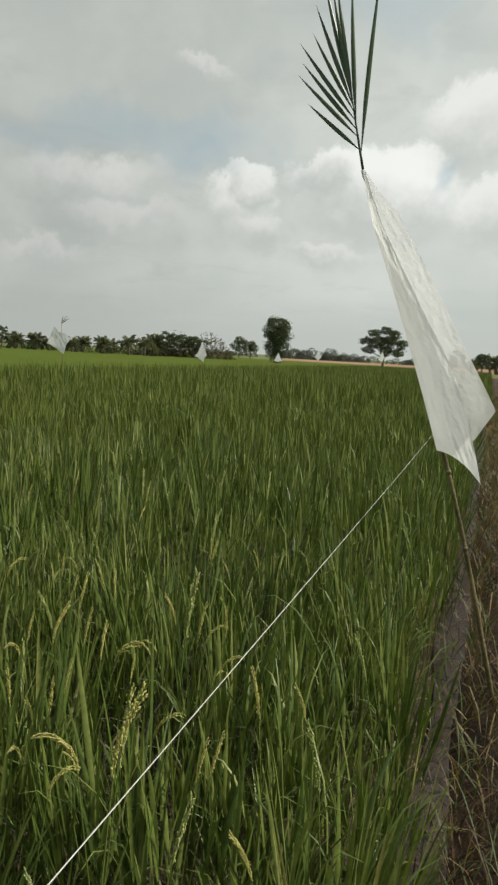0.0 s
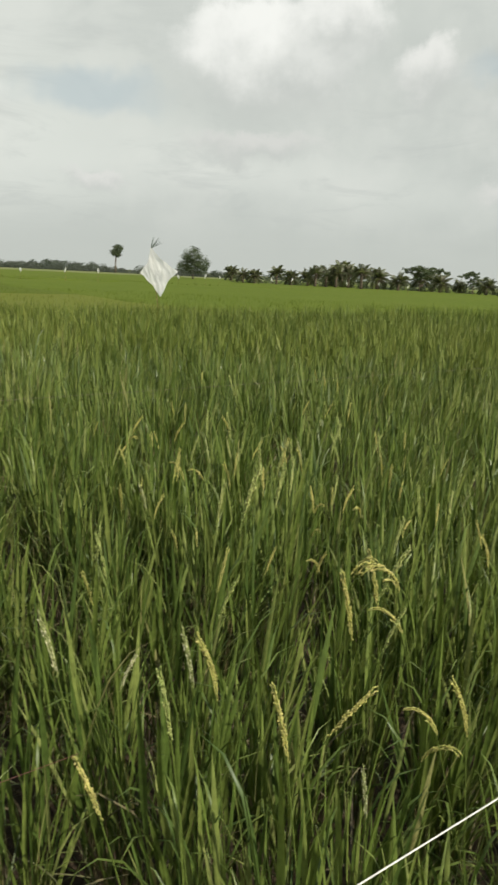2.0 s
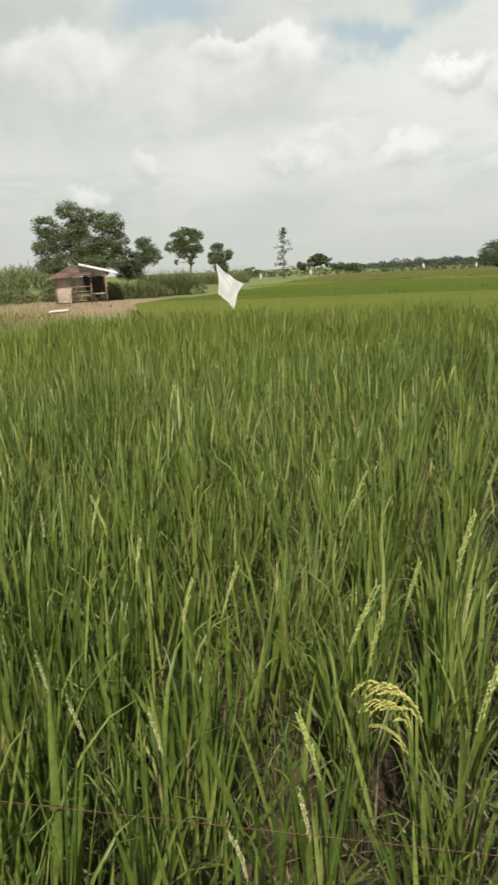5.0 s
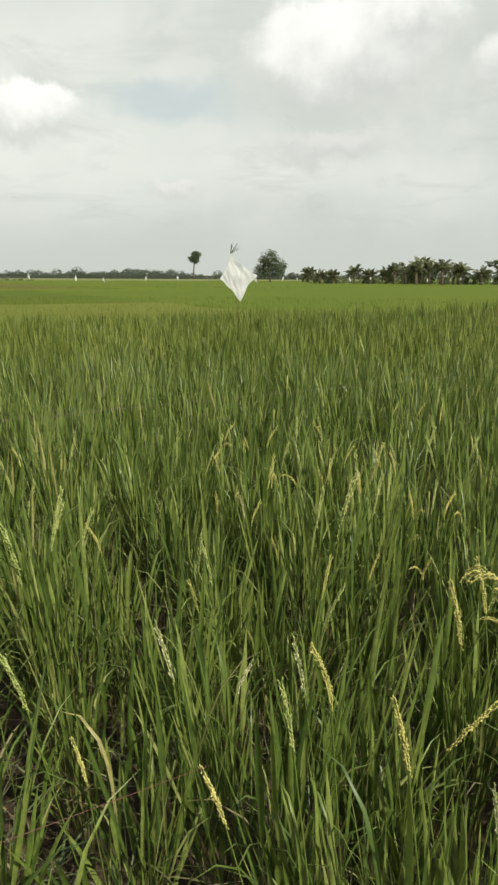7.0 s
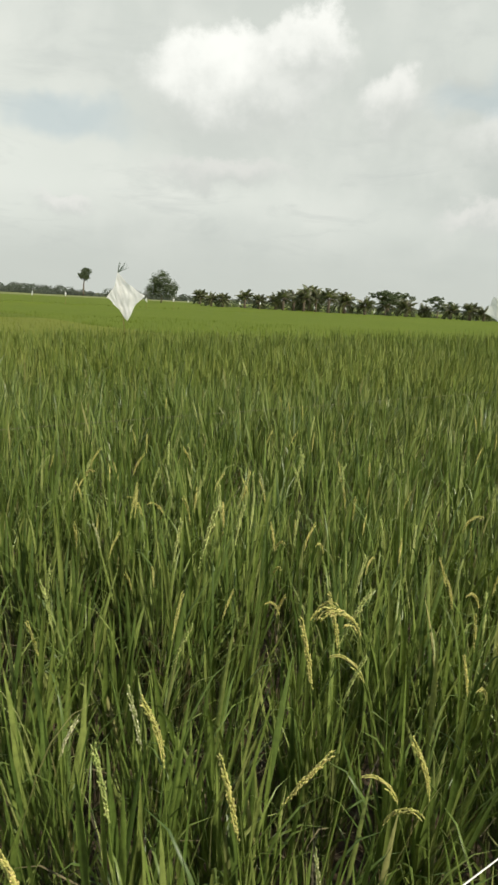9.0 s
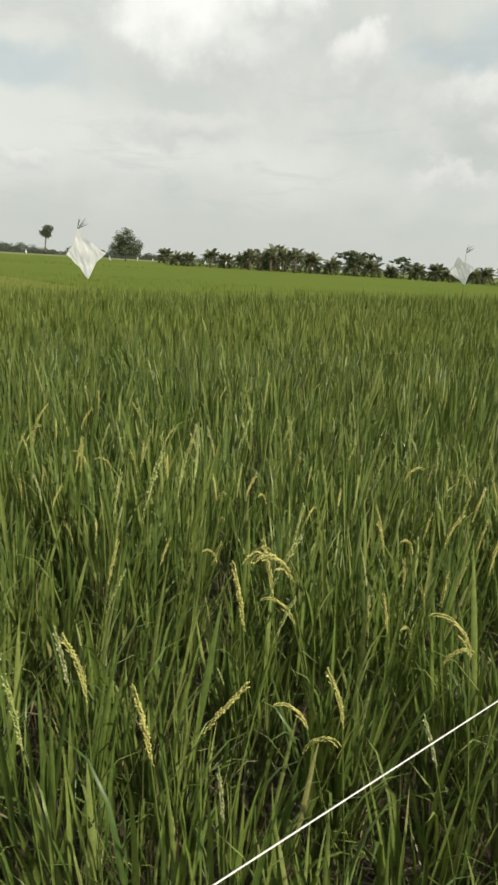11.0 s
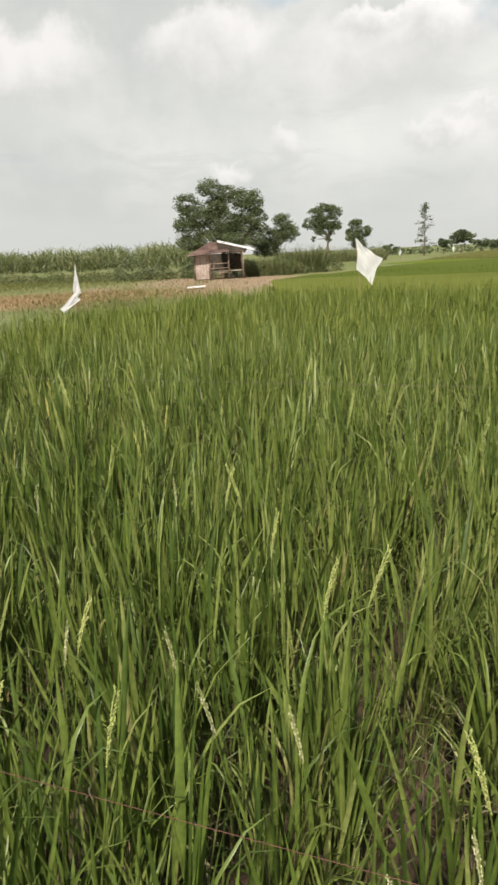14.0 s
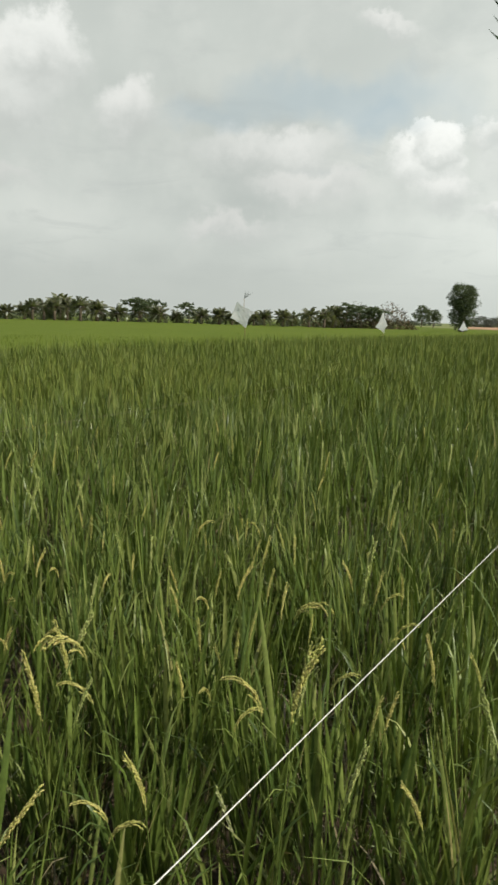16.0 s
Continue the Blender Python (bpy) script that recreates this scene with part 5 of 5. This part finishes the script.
def flag(where, facing, pole_top, corners, label, frond=True, seed=0, folds=0.8, depth=0.035, lean=0.5, foot=(0.0, 0.0), tail=None, turn=0.0):
    """A stick with a plastic sheet; x to the right as seen from the bund, z up."""
    thing = tagged(new("scare_flag"), label, "flag", "bird-scaring flags")
    d = way(facing - turn)
    s = d.cross(Vector((0, 0, 1))) / math.cos(radians(turn))
    thing.matrix_basis = Matrix(((s.x, d.x, 0, where.x), (s.y, d.y, 0, where.y), (0, 0, 1, where.z), (0, 0, 0, 1)))
    x, z = pole_top
    part("pole", tri_mesh("pole", *tube([(foot[0], 0, -0.1), (foot[0] * 0.5 + x * 0.5 + 0.01, 0.0, z * 0.5), (x, 0, z)], [0.012, 0.010, 0.006], 6), BAMBOO), thing, "thin bamboo stick")
    part("plastic_sheet", tri_mesh("plastic_sheet", *film_sheet(corners, folds, depth, seed=seed), PLASTIC), thing, "milky white plastic sheet")
    if tail:
        part("sheet_tail", tri_mesh("sheet_tail", *film_sheet(tail, folds, depth, seed=seed + 1), PLASTIC), thing)
    if frond:
        part("frond_tip", tri_mesh("frond_tip", *frond_mesh((x, 0, z - 0.02), 0.9, 8, 0.36, lean, seed, 0.012), FROND), thing, "dry cut palm leaf tip")
    return thing


# flags on the far side of the rice: place, then the sheet's top, right, bottom and left corners
flag(at(43.1, 17.6), 43.1, (-0.16, 2.0), ((-0.16, 1.98), (0.46, 1.50), (0.08, 0.90), (-0.40, 1.42)), "diamond of torn white plastic on a leaning stick", seed=3, foot=(0.1, 0))
flag(at(14.95, 29), 14.95, (-0.10, 2.30), ((-0.36, 2.16), (0.30, 1.80), (0.02, 1.16), (-0.60, 1.52)), "square white plastic sheet tied to a stick", seed=4, turn=38)
flag(at(4.35, 42), 4.35, (0.0, 2.10), ((0.0, 2.1), (0.26, 1.34), (0.10, 0.92), (-0.40, 1.22)), "narrow white plastic pennant at the rice edge", False, seed=5, turn=35)
flag(at(-1.65, 56), -1.65, (0.0, 1.75), ((0.0, 1.75), (0.34, 1.1), (0.0, 1.0), (-0.34, 1.1)), "small white plastic tent shape on a stick", False, seed=6, turn=30)
flag(at(-4.8, 68), -4.8, (0.0, 2.2), ((0.05, 2.2), (0.36, 1.6), (0.05, 1.2), (-0.34, 1.55)), "small white plastic pennant in the rice", False, seed=7, turn=30)
flag(at(-9.8, 104), -9.8, (0.0, 2.9), ((0.0, 2.9), (0.42, 2.0), (0.1, 1.3), (-0.40, 1.7)), "distant white plastic pennant", False, seed=8, turn=25)
flag(at(-17.9, 22), -17.9, (-0.12, 1.95), ((-0.12, 1.95), (0.10, 1.62), (0.14, 1.22), (-0.14, 1.45)), "white plastic strip on a stick by the bund", False, seed=9)
flag(at(-18.6, 27), -18.6, (-0.10, 2.15), ((-0.1, 2.15), (0.16, 1.80), (0.14, 1.45), (-0.16, 1.7)), "white plastic strip further along the bund", False, seed=10)
flag(at(85.1, 16.4), 85.1, (-0.14, 1.66), ((-0.14, 1.66), (0.42, 1.22), (0.20, 0.68), (-0.13, 1.02)), "white plastic sheet with a dark smudge", False, seed=11, folds=0.8)
flag(at(106.2, 12.2), 106.2, (0.08, 1.42), ((0.075, 1.42), (0.125, 0.98), (0.06, 0.90), (0.0, 1.02)), "twisted strip of white plastic on a stick", False, seed=12, depth=0.02, tail=((0.03, 0.99), (0.115, 0.88), (-0.17, 0.68), (-0.22, 0.75)))
for k, (b, d) in enumerate(((82.4, 46), (78.6, 47), (70.2, 50), (66.4, 58), (55.2, 50), (53.2, 62), (50.0, 66), (47.6, 60), (41.6, 62), (39.5, 66), (38.4, 95), (34.4, 72), (32.8, 76), (28.6, 80), (26.2, 88), (24.0, 80), (63.2, 62), (58.6, 60))):
    h = 1.35 + 0.25 * ((k * 7) % 5) / 5
    flag(at(b, d), b, (0, h), ((0, h), (0.09, h - 0.22), (0.03 + 0.07 * ((k % 3) - 1), h - 0.46), (-0.09, h - 0.25)), "tiny white plastic strip far across the rice", False, seed=30 + k, depth=0.03)


def near_flag():
    """The tall leaning flag on the bund: stick, long gathered sheet in two layers, fan of cut palm leaf."""
    thing = tagged(new("scare_flag"), "tall leaning stick with a long gathered white plastic sheet", "flag", "bird-scaring flags")
    foot, top = np.array((0.86, 3.42, 0.05)), np.array((0.156, 3.58, 2.30))
    ax = top - foot
    def along(s):
        return foot + ax * s + np.array((0.055, 0, 0)) * math.sin(math.pi * s)
    line = np.array([along(s) for s in np.linspace(-0.03, 1.0, 14)])
    rad = np.linspace(0.0115, 0.005, 14)
    pole = tri_mesh("pole", *tube(line, rad, 8), OLIVE_CANE)
    part("pole", pole, thing, "slender brown bamboo stick")
    for s in (0.16, 0.33, 0.47):
        part("knot", tri_mesh("knot", *tube([along(s - 0.004), along(s), along(s + 0.004)], [0.0095, 0.0118, 0.0095], 8), OLIVE_CANE), thing)
    right = np.array((0.97, -0.243, 0.0))
    back = np.array((0.243, 0.97, 0.0))

    def layer(name, reach, lo, shift, phase, deep, label, curl, film):
        nu, nv = 130, 44
        v, t = [], []
        for i in range(nu + 1):
            s = i / nu
            # from the knot at the top down the stick to where the sheet ends
            end = lo
            p = along(1.0 - s * end)
            for j in range(nv + 1):
                w = j / nv
                out = reach(s) * w
                fold = deep * min(1.0, 3 * s) * (math.sin(4.0 * w + phase + 1.1 * s) * 0.9 + 0.16 * math.sin(15 * w * (0.6 + 0.4 * s) - 3 * s + phase + 2.0 * noise.noise(Vector((s * 4, w * 2, phase)))))
                fold += 0.0035 * min(1.0, 4 * s) * noise.noise(Vector((w * reach(s) * 55, s * 22, phase))) + 0.0016 * min(1.0, 4 * s) * noise.noise(Vector((w * reach(s) * 130, s * 95, phase + 5)))
                drop = curl(s, w)
                q = p + right * (out - 0.026 * min(1.0, 5 * s)) + back * (-0.5 * out + fold + (shift - 0.035) * min(1.0, 6 * s + 0.3)) + np.array((0, 0, -drop))
                v.append(q)
                if i and j:
                    k = i * (nv + 1) + j
                    t += [(k - nv - 2, k - nv - 1, k), (k - nv - 2, k, k - 1)]
        part(name, tri_mesh(name, np.array(v), np.array(t), film), thing, label)

    def table(keys, values):
        return lambda s: float(np.interp(s, keys, values))

    layer("plastic_sheet", table((0, 0.08, 0.16, 0.36, 0.62, 0.86, 1.0), (0.012, 0.05, 0.112, 0.158, 0.210, 0.265, 0.135)), 0.475, 0.02, 0.4, 0.011, "long milky white plastic sheet", lambda s, w: 0.03 * s * w * (1 - w), THIN_PLASTIC)
    layer("sheet_fold", table((0, 0.1, 0.23, 0.47, 0.71, 1.0), (0.010, 0.022, 0.042, 0.088, 0.150, 0.175)), 0.488, -0.045, 2.1, 0.009, "front fold of the plastic sheet, crinkled", lambda s, w: 0.11 * s ** 7 * w * w, PLASTIC)
    g = top + np.array((0, 0, -0.02))
    bm_tie = tube([along(0.985), along(0.995), along(1.004)], [0.007, 0.009, 0.007], 8)
    part("tie", tri_mesh("tie", *bm_tie, CORD), thing, "white string tie")
    # leaflets leave a short rib that leans over: angle, length, place along the rib, turn to the back
    rib = right * -0.067 + np.array((0, 0, 0.288))
    part("rib", tri_mesh("rib", *tube([top + rib * q for q in (-0.06, 0.3, 0.65, 1.0)], [0.006, 0.005, 0.004, 0.002], 6), FROND), thing, "green rib of the palm leaf")
    for a, L, at_rib, y in ((-0.90, 0.30, 0.30, 0.0), (-0.83, 0.37, 0.48, 0.03), (-0.76, 0.36, 0.58, -0.03), (-0.70, 0.40, 0.70, 0.0), (-0.57, 0.37, 0.82, 0.02), (-0.45, 0.43, 0.90, -0.02), (-0.33, 0.50, 1.0, 0.03), (-0.27, 0.47, 0.92, -0.03), (-0.23, 0.55, 0.80, 0.0), (-0.13, 0.58, 0.62, 0.02), (0.01, 0.72, 0.22, 0.01)):
        s = np.linspace(0, 1, 8)[:, None]
        d = right * math.sin(a) + np.array((0, 0, math.cos(a))) + back * y
        p = top + rib * at_rib + d * s * L + right * (0.03 * L) * s ** 2
        w = right * math.cos(a) - np.array((0, 0, math.sin(a))) + back * 0.4
        w /= np.linalg.norm(w)
        prof = (0.0195 * np.array([0.12, 0.5, 0.95, 1.0, 0.9, 0.7, 0.4, 0.03]))[:, None]
        v = np.stack([p - w * prof * 0.5, p - back * prof * 0.4, p + w * prof * 0.5], 1).reshape(-1, 3)
        t = []
        for k in range(7):
            for m in (0, 1):
                q = 3 * k + m
                t += [(q, q + 1, q + 4), (q, q + 4, q + 3)]
        part("leaflet", tri_mesh("leaflet", v, np.array(t), FROND), thing)
    return thing


near_flag()


# ---- cords over the rice ----
def cord(a, b, radius, ma, label, sag=0.0, name="cord"):
    s = np.linspace(0, 1, 24)[:, None]
    p = np.array(a) * (1 - s) + np.array(b) * s
    p[:, 2] -= (4 * s * (1 - s))[:, 0] * sag
    # ends tied to short pegs
    thing = tagged(new(name, tri_mesh(name, *tube(p, np.full(24, radius), 6), ma)), label, "cord")
    return thing


def peg(x, y, h, label):
    v, t = tube([(x, y, -0.05), (x + 0.01, y, h)], [0.014, 0.010], 6)
    return tagged(new("peg", tri_mesh("peg", v, t, BAMBOO)), label, "stake")


cord((-1.145, -0.8, 0.93), (1.86, 8.45, 0.90), 0.00105, CORD, "taut white cord stretched over the rice", 0.012)
peg(-1.15, -0.8, 0.96, "short bamboo stake holding the white cord")
peg(1.86, 8.45, 0.95, "short bamboo stake at the far end of the cord")
cord((-1.91, -2.47, 0.988), (-0.88, 0.86, 0.966), 0.00035, PINK, "thin red thread stretched above the rice", 0.0)
peg(-1.91, -2.47, 1.06, "bamboo stake holding the red thread")
cord((-5.2, -6.4, 0.98), (-0.6, 9.5, 0.98), 0.0007, BROWN_CORD, "thin brown thread over the rice", 0.02)
peg(-5.2, -6.4, 1.02, "bamboo stake holding the brown thread")


# ---- rice ears ----
def ear_meshes(seed, length, arch, grains, loose):
    """An ear of rice: stalk, then branches of grains. arch: how far it bends over (radians)."""
    g = np.random.default_rng(seed)
    s = np.linspace(0, 1, 12)
    ang = 0.08 + arch * s ** 1.3
    h, z = np.concatenate([[0], np.cumsum(np.sin(ang))[:-1]]) * length / 12, np.concatenate([[0], np.cumsum(np.cos(ang))[:-1]]) * length / 12
    line = np.column_stack([h, 0 * h, z])
    stalk = tube(np.concatenate([[(-0.05, 0, -0.75), (-0.02, 0, -0.3)], line]), np.concatenate([[0.0022, 0.002], np.linspace(0.0018, 0.0005, 12)]), 5)
    # the curve goes on past its end, hanging straight on
    ext = np.linspace(1.0, 1.5, 5)[1:, None]
    tail = np.array([math.sin(ang[-1]), 0, math.cos(ang[-1])])
    curve = np.concatenate([line, line[-1] + tail * (ext - 1.0) * length])
    cs = np.concatenate([s, ext[:, 0]])
    out = []
    twigs = 9
    per = grains // twigs

    def spot(k):
        return np.array([np.interp(k, cs, curve[:, q]) for q in range(3)])

    for b in range(twigs):
        k0 = 0.02 + 0.80 * b / twigs
        turn = b * 2.4 + g.uniform(-0.4, 0.4)
        run = (0.52 - 0.2 * b / twigs) * g.uniform(0.85, 1.1)
        fall = g.uniform(0.2, 1.0) * loose * min(1.0, arch)
        path = []
        for i in range(per):
            w = (i + 0.5) / per
            p = spot(k0 + run * w)
            t0 = spot(k0 + run * w + 0.03) - p
            t0 /= np.linalg.norm(t0) + 1e-9
            o = np.cross(t0, np.array([0.0, 1.0, 0.0]))
            o = o * math.cos(turn) + np.array([0.0, 1.0, 0.0]) * math.sin(turn)
            path.append(p + o * (0.0018 + (0.0025 + 0.008 * loose) * w) + np.array([0, 0, -1]) * (0.045 * fall * w * w))
        path = np.array(path)
        out.append(tube(path, np.full(per, 0.0013), 4))
        for i in range(per):
            d = path[min(i + 1, per - 1)] - path[max(i - 1, 0)]
            ax = d / (np.linalg.norm(d) + 1e-9) + g.normal(0, 0.2, 3)
            ax /= np.linalg.norm(ax)
            e = np.cross(ax, g.normal(size=3))
            e /= np.linalg.norm(e) + 1e-9
            f = np.cross(ax, e)
            c = path[i] + e * g.uniform(-0.0032, 0.0032) + f * g.uniform(-0.0025, 0.0025)
            Lg, wd = g.uniform(0.010, 0.0125), 0.0023
            v = np.array([c - ax * Lg * 0.5, c + e * wd, c + f * wd * 0.8, c - e * wd, c - f * wd * 0.8, c + ax * Lg * 0.5])
            out.append((v, np.array([(0, 2, 1), (0, 3, 2), (0, 4, 3), (0, 1, 4), (5, 1, 2), (5, 2, 3), (5, 3, 4), (5, 4, 1)])))
    return stalk, join(out)


EARS = []
for k, (L, arch, gr, loose, tone) in enumerate(((0.20, 0.12, 117, 0.10, 1), (0.20, 0.30, 117, 0.18, 1), (0.20, 0.20, 117, 0.12, 0), (0.20, 0.55, 117, 0.35, 0), (0.20, 1.5, 108, 0.5, 0), (0.185, 2.1, 117, 0.8, 0), (0.20, 0.15, 117, 0.12, 2), (0.20, 0.45, 117, 0.2, 2))):
    st, gn = ear_meshes(50 + k, L, arch, gr, loose)
    label = "drooping golden-green rice ear heavy with grain" if arch > 1 else ("yellowing rice ear among the blades", "pale green rice ear standing upright", "slim rice ear dotted with white flowers")[tone]
    thing = tagged(new("rice_ear"), label, "rice ear", "rice ears")
    part("stalk", tri_mesh("stalk", *st, RICE), thing)
    part("ear_head", tri_mesh("ear_head", *gn, (GRAIN, GREEN_GRAIN, PALE_GRAIN)[tone]), thing)
    EARS.append([thing, False])


def ear(kind, x, y, z, turn, tilt=4.0, size=1.0):
    """An ear whose foot (where the grains begin) is at x, y, z and which leans and bends towards the bearing turn."""
    m = pose(x, y, z, rz=turn + 90) @ Matrix.Rotation(radians(tilt), 4, "Y") @ Matrix.Scale(size, 4)
    thing, used = EARS[kind]
    if used:
        copy_thing(thing, m)
    else:
        thing.matrix_basis = m
        EARS[kind][1] = True


def standing(kind, x, y, z, turn, tilt, size):
    """An ear among the leaves of the nearest hills, brought out of them towards the bund."""
    ear(kind, 0.92 * x - 0.034, 0.92 * y + 0.024, 0.92 * z + 0.145, turn, tilt, size * 1.05)


# ears with a known place: x, y, height of the ear's foot, bearing and angle of its lean, size
GREEN_EARS = ((-2.17, 0.81, 0.66, -17, 1, 0.92), (-1.57, 0.6, 0.66, -16, 8, 0.92), (-1.84, 0.44, 0.68, -7, 14, 0.82), (-1.43, 0.96, 0.7, 146, 8, 0.72), (-2.19, 1.5, 0.69, -35, 6, 0.78), (-2.53, 1.5, 0.73, 150, 5, 0.6), (-2.65, 0.66, 0.71, -10, 9, 0.65), (-1.84, 0.56, 0.76, -11, 7, 0.6), (-1.93, 1.42, 0.74, -38, 10, 0.6), (-2.05, 1.31, 0.63, 151, 2, 1.04), (-2.1, 1.43, 0.67, -31, 8, 0.85), (-0.95, 1.11, 0.78, 129, 3, 0.6), (-1.71, 2.31, 0.58, -55, 2, 1.25), (-1.59, 2.33, 0.68, -58, 2, 0.81), (-1.63, 2.07, 0.69, -53, 1, 0.73))
GREEN_EARS_A = ((-1.54, 1.53, 0.72, 136, 1, 0.61), (-0.45, 1.88, 0.69, -81, 1, 0.75), (-0.4, 2.74, 0.59, -86, 0, 1.25), (-0.06, 1.86, 0.69, 82, 1, 0.75), (0.08, 2.21, 0.76, 79, 8, 0.6), (-0.31, 1.52, 0.78, -86, 6, 0.6), (-1.02, 1.95, 0.68, -62, 12, 0.8), (-3.41, 1.84, 0.7, -27, 2, 0.68), (-1.85, 0.18, 0.78, -1, 10, 0.6), (-2.45, -0.14, 0.75, 9, 2, 0.6), (-1.66, 0.43, 0.74, -12, 4, 0.6), (-1.42, 0.29, 0.72, 174, 7, 0.61), (-1.78, -0.34, 0.72, 18, 5, 0.6), (-1.74, -0.58, 0.74, 29, 4, 0.6), (-1.52, -0.39, 0.7, 26, 4, 0.71))
GREEN_EARS_B = ((-2.58, -0.11, 0.7, -175, 4, 0.72), (-2.2, -0.01, 0.72, 2, 1, 0.6), (-1.49, -0.21, 0.73, 16, 4, 0.6), (-1.84, 0.1, 0.76, -3, 1, 0.6))
PALE_EARS = ((-1.59, 0.97, 0.75, 149, 2, 0.6), (-1.29, 1.18, 0.72, 133, 7, 0.61), (-1.77, 0.66, 0.76, -15, 0, 0.6), (-1.18, 1.23, 0.71, -47, 7, 0.67), (-1.15, 1.4, 0.65, 128, 4, 0.95), (-0.68, 1.21, 0.73, 111, 0, 0.6), (-1.89, 2.03, 0.69, 133, 0, 0.77), (-0.46, 1.42, 0.78, 104, 11, 0.6), (-1.3, 0.25, 0.73, 175, 1, 0.6), (-1.24, 0.16, 0.74, -179, 0, 0.6), (-1.69, -0.33, 0.76, 20, 1, 0.6), (-1.66, -0.14, 0.77, -170, 1, 0.6), (-1.5, -0.52, 0.73, 33, 3, 0.6), (-1.44, 0.06, 0.78, 178, 3, 0.6), (-1.45, -0.05, 0.81, -174, 6, 0.6))
YELLOW_EARS = ((-1.03, 1.32, 0.71, 125, 1, 0.67), (-0.84, 1.26, 0.71, 118, 4, 0.65), (-0.85, 1.41, 0.67, -67, 24, 0.92), (-1.96, 1.51, 0.7, 145, 7, 0.7), (-1.17, 0.9, 0.73, 147, 3, 0.6), (-0.99, 1.01, 0.69, 136, 10, 0.78), (-1.39, 2.44, 0.7, -64, 0, 0.71), (-1.06, 2.04, 0.61, 113, 3, 1.15), (-0.78, 2.37, 0.74, -74, 1, 0.6), (-0.77, 2.58, 0.65, -76, 3, 0.94), (-0.62, 2.13, 0.73, -77, 2, 0.6), (-0.66, 2.5, 0.69, -78, 1, 0.75), (-0.43, 1.71, 0.79, -81, 0, 1.25), (-0.35, 2.6, 0.67, -87, 1, 0.87), (-0.17, 2.21, 0.65, 88, 1, 0.93))
YELLOW_EARS_A = ((-0.08, 2.01, 0.76, 84, 2, 0.6), (-0.27, 1.88, 0.7, -89, 4, 0.7), (-0.29, 1.77, 0.76, -88, 2, 0.6), (-0.19, 1.55, 0.75, 87, 10, 0.6), (-0.68, 1.82, 0.74, 109, 0, 0.6), (-1.05, 1.88, 0.59, 121, 2, 1.25), (-0.66, 1.57, 0.67, 111, 2, 0.83))
BENT_EARS = ((-0.5, 1.76, 0.77, 102, 3, 0.6), (-0.53, 1.68, 0.78, -76, 4, 0.6), (-0.32, 2.51, 0.71, -88, 7, 0.68), (-0.27, 2.27, 0.74, -90, 14, 0.6), (-0.67, 1.44, 0.74, 115, 12, 0.6))
for i, e in enumerate(GREEN_EARS + GREEN_EARS_A + GREEN_EARS_B):
    standing(0 if i % 3 else 1, *e)
for i, e in enumerate(PALE_EARS):
    standing(6 if i % 3 else 7, *e)
for i, e in enumerate(YELLOW_EARS + YELLOW_EARS_A):
    standing(2 if i % 3 else 3, *e)
for i, e in enumerate(BENT_EARS):
    standing(4, *e)
# drooping ears
for e in ((5, -1.565, 0.515, 0.71, 158, 8, 0.95), (5, -1.58, 0.50, 0.69, 175, 2, 0.8), (4, -1.56, 0.49, 0.66, 150, 14, 0.8), (5, -0.535, 2.18, 0.80, 268, 10, 0.8), (5, -0.93, 1.83, 0.80, 122, 10, 0.9), (4, -0.90, 1.80, 0.72, 110, 14, 0.9), (4, -0.72, 1.50, 0.66, 270, 12, 0.8)):
    ear(*e)
# ripening ears scattered beside the cord
for _ in range(90):
    b, d = rng.uniform(-6, 46), rng.uniform(1.5, 3.2)
    x, y = EYE_XY + np.array(at(b, d))[:2]
    if np.array([x, y]) @ V > 0.62:
        ear(int(rng.choice([2, 3, 2, 0, 1, 4])), x, y, rng.uniform(0.66, 0.80), rng.uniform(0, 360), rng.uniform(0, 12), rng.uniform(0.6, 0.9))
# the rest of the crop, farther from the bund
for _ in range(190):
    b, d = rng.uniform(-8, 118), 2.5 + 3.4 * rng.uniform(0, 1) ** 1.2
    x, y = EYE_XY + np.array(at(b, d))[:2]
    if np.array([x, y]) @ V < 0.62 or (b > 44 and rng.uniform(0, 1) < 0.5):
        continue
    ear(int(rng.choice([2, 3, 2, 0]) if rng.uniform(0, 1) < (0.7 if b < 44 else 0.3) else rng.choice([0, 1, 6, 7])), x, y, rng.uniform(0.60, 0.76), rng.uniform(0, 360), rng.uniform(0, 9), rng.uniform(0.7, 1.05))
